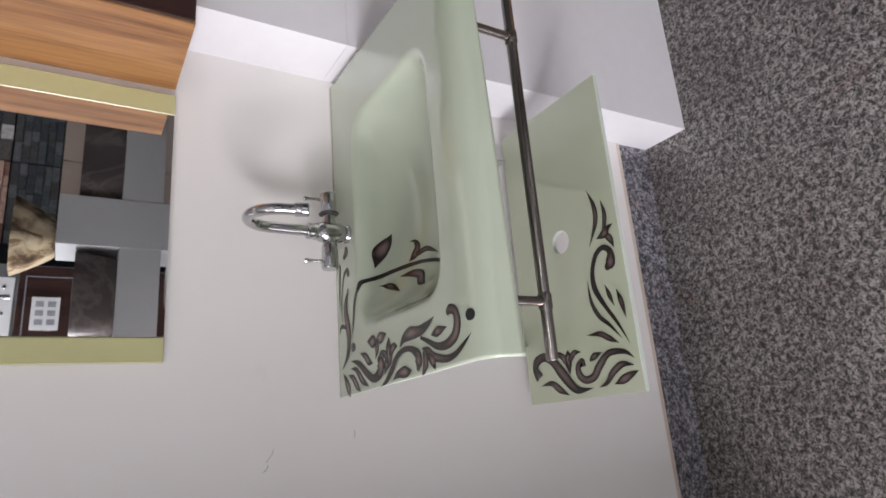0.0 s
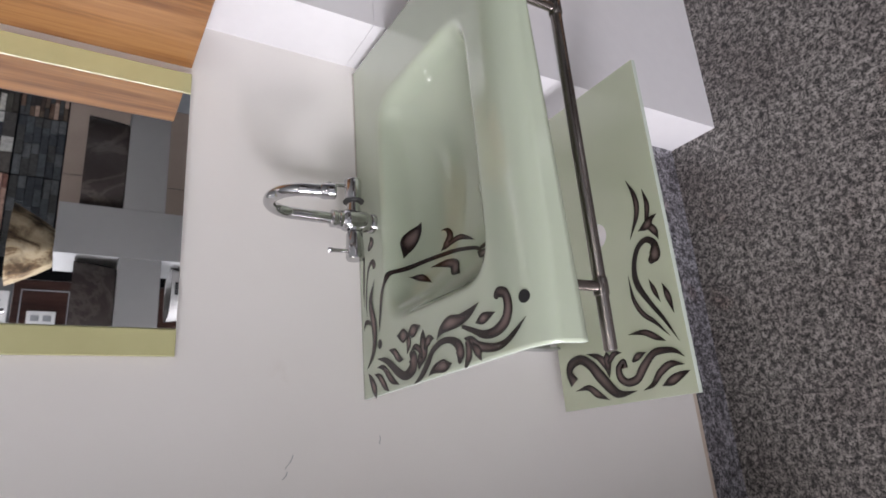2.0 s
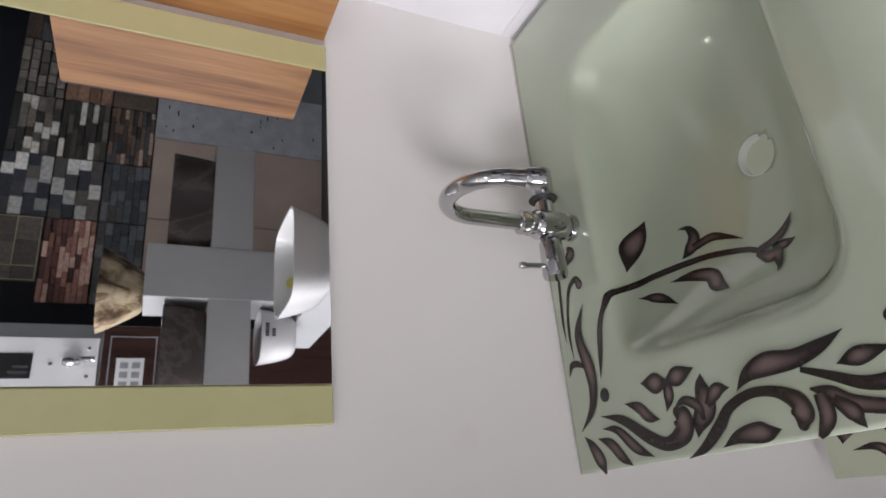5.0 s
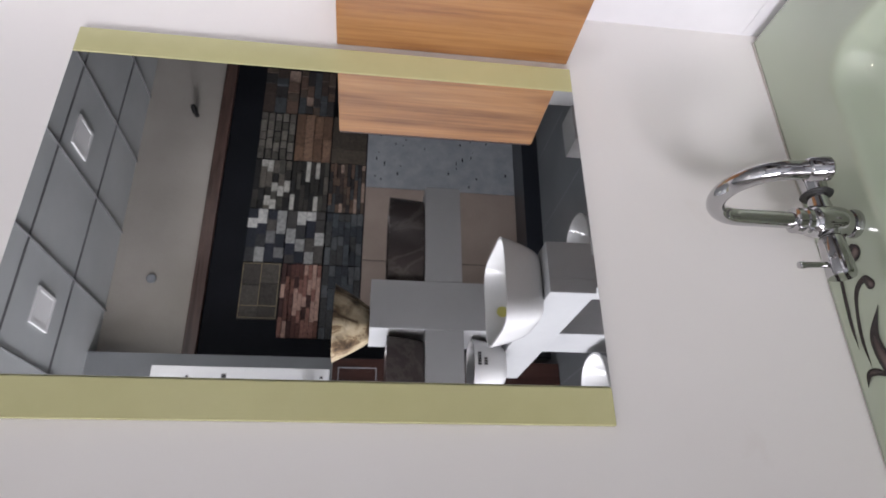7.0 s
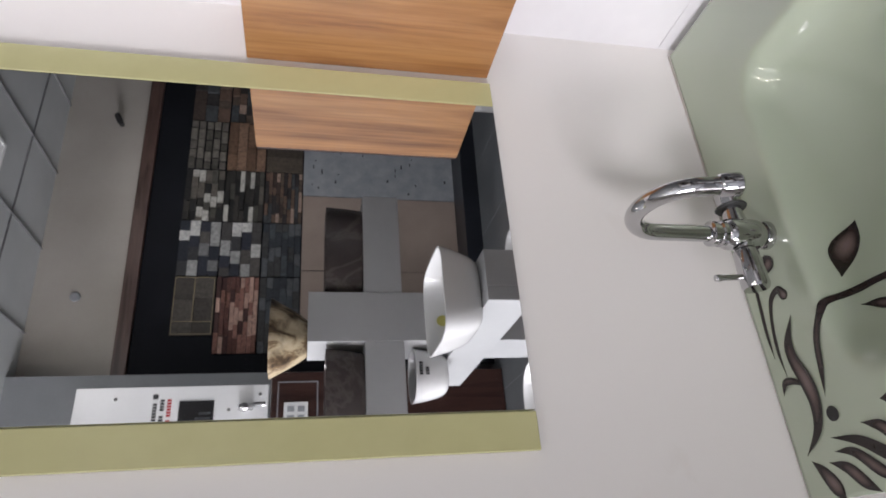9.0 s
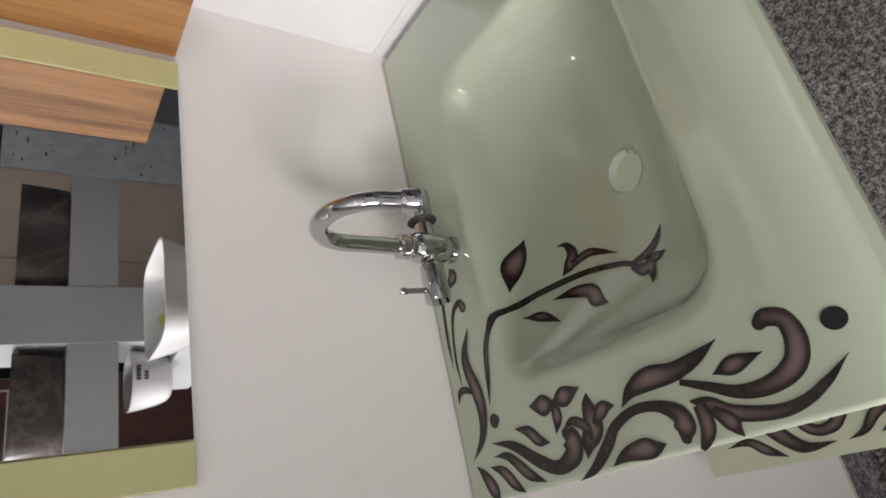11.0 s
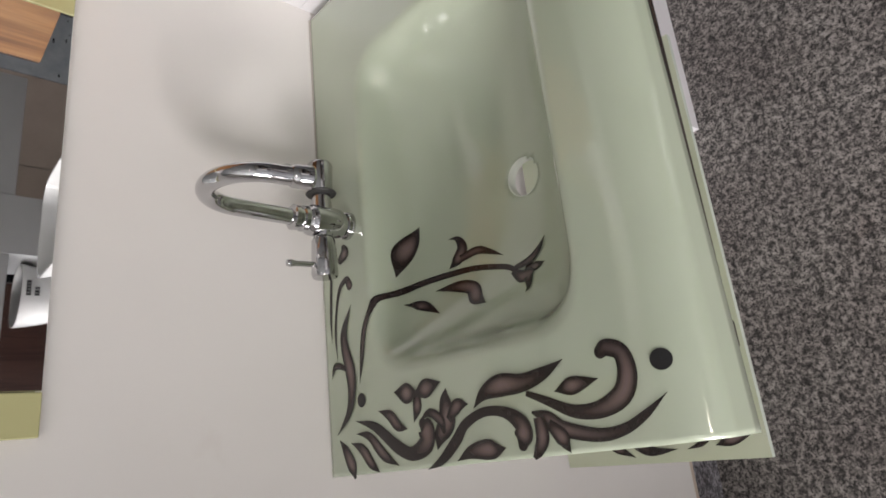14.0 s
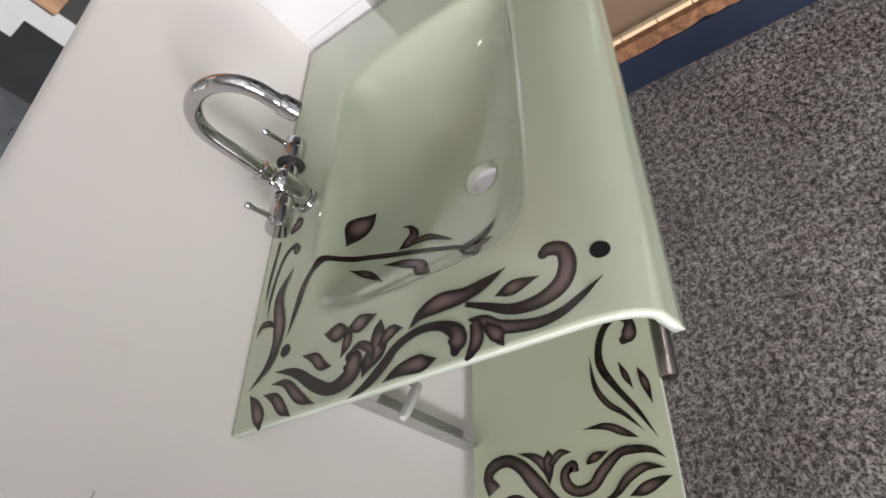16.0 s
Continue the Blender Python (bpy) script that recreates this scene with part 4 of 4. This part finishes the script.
def tap_board():
    y = -3.42
    b = thing("tap_display_board", 0.6, y, 1.5, "white display board with chrome tap, printed text and dark picture", "display board")
    part("panel", bm_box(0.0, 1.02, y - 0.03, y, 1.53, 2.62, 0.003), BOARD_WHITE, b)
    part("picture", bm_box(0.79, 0.93, y + 0.0005, y + 0.004, 1.845, 2.045), BLACK, b, "dark printed picture")
    part("picture_shape", bm_box(0.815, 0.83, y + 0.0045, y + 0.006, 1.86, 1.95), CHROME, b)
    part("picture_shape", bm_box(0.845, 0.86, y + 0.0045, y + 0.006, 1.86, 1.93), CHROME, b)
    part("printed_mark", bm_box(0.945, 0.975, y + 0.0005, y + 0.0015, 2.165, 2.195), INK_BLACK, b)
    for x0, x1, z, mat in ((0.78, 0.925, 2.180, INK_BLACK), (0.76, 0.86, 2.140, INK_BLACK), (0.875, 0.965, 2.140, INK_BLACK), (0.77, 0.83, 2.100, INK_RED), (0.84, 0.96, 2.100, INK_RED)):
        for k in range(int((x1 - x0) / 0.018)):
            part("printed_bar", bm_box(x0 + 0.018 * k, x0 + 0.018 * k + 0.013, y + 0.0005, y + 0.0015, z - 0.012, z + 0.012), mat, b)
    auto_smooth(part("tap_spout", bm_tube([(0.878, y, 1.63), (0.878, y + 0.06, 1.63), (0.878, y + 0.09, 1.60), (0.878, y + 0.09, 1.54)], 0.016, 16), CHROME, b))
    auto_smooth(part("tap_handle", bm_turned((0.878, y + 0.03, 1.64), (0.878, y + 0.03, 1.70), [(0, 0.02), (0.5, 0.028), (1, 0.018)], 20), CHROME, b))
    for x, z in ((0.96, 1.58), (0.80, 1.58), (0.87, 1.76), (0.95, 2.4), (0.2, 1.6)):
        part("screw", bm_turned((x, y, z), (x, y + 0.006, z), [(0, 0.010), (0.6, 0.010), (1, 0.006)], 12), CHROME, b)


tap_board()


def dark_cabinet():
    y = -3.40
    b = thing("dark_cabinet", 0.7, y, 0.01, "dark brown cabinet with thin pale inlay and white plate", "cabinet")
    part("body", bm_box(0.2, 1.09, y - 0.22, y, 0.01, 1.515, 0.004), DARK_WOOD, b)
    for x0, x1, z0, z1 in ((0.5, 1.03, 1.47, 1.476), (0.5, 1.03, 1.23, 1.236), (1.024, 1.03, 1.2365, 1.4695)):
        part("inlay", bm_box(x0, x1, y + 0.0005, y + 0.003, z0, z1), GREY_GRANITE, b, "thin pale inlay line")
    plate = part("plate", bm_box(0.70, 0.90, y + 0.0005, y + 0.008, 1.29, 1.435, 0.002), BOARD_WHITE, b, "white printed plate")
    for i in range(3):
        for j in range(2):
            part("printed_bar", bm_box(0.73 + 0.055 * i, 0.765 + 0.055 * i, y + 0.0085, y + 0.0095, 1.31 + 0.062 * j, 1.352 + 0.062 * j), GREY_GRANITE, plate)


dark_cabinet()

# ---------- stand with vessel basins ----------


def stand():
    s = thing("basin_stand", 0.92, -2.1, 0.0, "grey laminated lattice stand carrying vessel basins", "display stand")
    f, k = -1.965, -2.235
    part("post", bm_box(0.812, 1.035, k, f, 0.004, 1.305, 0.002), STAND_GREY, s)
    part("crossbar", bm_box(1.0355, 1.525, k, f - 0.001, 0.902, 1.068, 0.002), STAND_GREY, s)
    part("crossbar", bm_box(0.25, 0.8115, k, f - 0.001, 0.902, 1.068, 0.002), STAND_GREY, s)
    part("arm", bm_box(0.757, 0.8115, -2.53, -1.367, 0.532, 0.700, 0.002), STAND_GREY, s)
    part("arm", bm_box(0.812, 0.953, f + 0.0005, -1.367, 0.532, 0.699, 0.002), STAND_GREY, s)
    part("foot", bm_box(0.79, 0.92, -1.50, -1.39, 0.0, 0.5315, 0.002), STAND_GREY, s)
    part("low_shelf", bm_box(0.36, 0.8115, -2.34, -1.95, 0.103, 0.128, 0.002), STAND_GREY, s)
    part("low_shelf", bm_box(1.0355, 1.56, -2.34, -1.95, 0.103, 0.128, 0.002), STAND_GREY, s)


stand()


def second_stand():
    s = thing("basin_stand", 1.70, -1.35, 0.0, "grey laminated lattice stand with empty arms beside the plinth", "display stand")
    part("post", bm_box(1.612, 1.785, -1.410, -1.290, 0.0, 1.215, 0.002), STAND_GREY, s)
    part("arm", bm_box(1.614, 1.783, -1.520, -1.4105, 1.045, 1.213, 0.002), STAND_GREY, s)
    part("crossbar", bm_box(1.440, 1.6115, -1.530, -1.400, 0.355, 0.523, 0.002), STAND_GREY, s)


second_stand()


def vessel(cx, cy, z0, h, rx, ry, foot, power, mat, label, wall=0.012, flare=0.5, texts=0, sticker=False, wobble=0.0):
    """An open bowl on a smaller foot; power 2 is round, more is squarer."""
    b = thing("vessel_basin", cx, cy, z0, label, "vessel basin", "vessel basins on the stand")
    bm = bmesh.new()
    n = 56

    def ring(sx, sy, z):
        out = []
        for k in range(n):
            a = 2 * math.pi * k / n
            c, s = math.cos(a), math.sin(a)
            r = (abs(c) ** power + abs(s) ** power) ** (-1 / power) * (1 + wobble * math.sin(3 * a + 1) + 0.5 * wobble * math.sin(8 * a))
            out.append(bm.verts.new((cx + sx * c * r, cy + sy * s * r, z)))
        return out
    outer = [(foot + (1 - foot) * (t ** flare), z0 + h * t) for t in (0, 0.05, 0.15, 0.3, 0.5, 0.7, 0.85, 1.0)]
    loops = [ring(rx * q, ry * q, z) for q, z in outer]
    inner = [(foot + (1 - foot) * (t ** flare), z0 + h * t) for t in (1.0, 0.8, 0.6, 0.4, 0.25, 0.14)]
    loops += [ring(rx * q - wall, ry * q - wall, z) for q, z in inner]
    loops.append(ring(rx * foot * 0.4, ry * foot * 0.4, z0 + h * 0.1))
    for p, q in zip(loops, loops[1:]):
        for k in range(n):
            bm.faces.new((p[k], p[(k + 1) % n], q[(k + 1) % n], q[k]))
    bm.faces.new(loops[0][::-1])
    bm.faces.new(loops[-1])
    bmesh.ops.recalc_face_normals(bm, faces=bm.faces[:])
    auto_smooth(part("bowl", bm, mat, b), 35)
    part("drain", bm_turned((cx, cy, z0 + h * 0.1), (cx, cy, z0 + h * 0.1 + 0.004), [(0, 0.022), (0.7, 0.022), (1, 0.016)], 20), CHROME, b, "chrome drain")
    for i in range(texts):
        x = cx + rx * 0.5 * (i % 5) / 5 - rx * 0.2
        z = z0 + h * (0.80 if i < 5 else 0.62)
        part("printed_bar", bm_box(x, x + rx * 0.075, cy + ry * 0.985, cy + ry * 1.004, z, z + h * 0.1), INK_BLACK, b)
    if sticker:
        y = cy - ry * 0.80 + wall
        part("sticker", bm_turned((cx - 0.02, y, z0 + h * 0.60), (cx - 0.02, y + 0.004, z0 + h * 0.605), [(0, 0.022), (1, 0.022)], 20), INK_YELLOW, b, "yellow sticker")


vessel(0.865, -2.10, 1.306, 0.155, 0.172, 0.135, 0.45, 2.0, STONE_BOWL, "petrified wood stone vessel basin, pale and brown", 0.014, 0.85, wobble=0.05)
vessel(1.262, -2.10, 1.069, 0.165, 0.232, 0.14, 0.93, 4.0, DARK_MARBLE, "dark veined marble vessel basin, barrel shaped", 0.016, 0.5)
vessel(0.610, -2.10, 1.069, 0.160, 0.195, 0.14, 0.88, 4.0, DARK_MARBLE, "dark brown polished stone vessel basin", 0.016, 0.5)
vessel(0.825, -1.565, 0.7005, 0.150, 0.178, 0.184, 0.66, 5.0, CERAMIC, "white ceramic boat-shaped vessel basin with yellow sticker", 0.008, 0.55, 0, True)
vessel(0.700, -2.12, 0.7005, 0.150, 0.118, 0.115, 0.62, 2.6, CERAMIC, "white ceramic vessel basin with printed marks", 0.009, 0.5, 8)
vessel(0.585, -2.14, 0.1285, 0.15, 0.19, 0.17, 0.5, 2.4, CERAMIC, "white ceramic vessel basin on the low shelf", 0.009, 0.5)
vessel(1.32, -2.14, 0.1285, 0.15, 0.18, 0.17, 0.5, 2.4, CERAMIC, "white ceramic vessel basin on the low shelf", 0.009, 0.5)
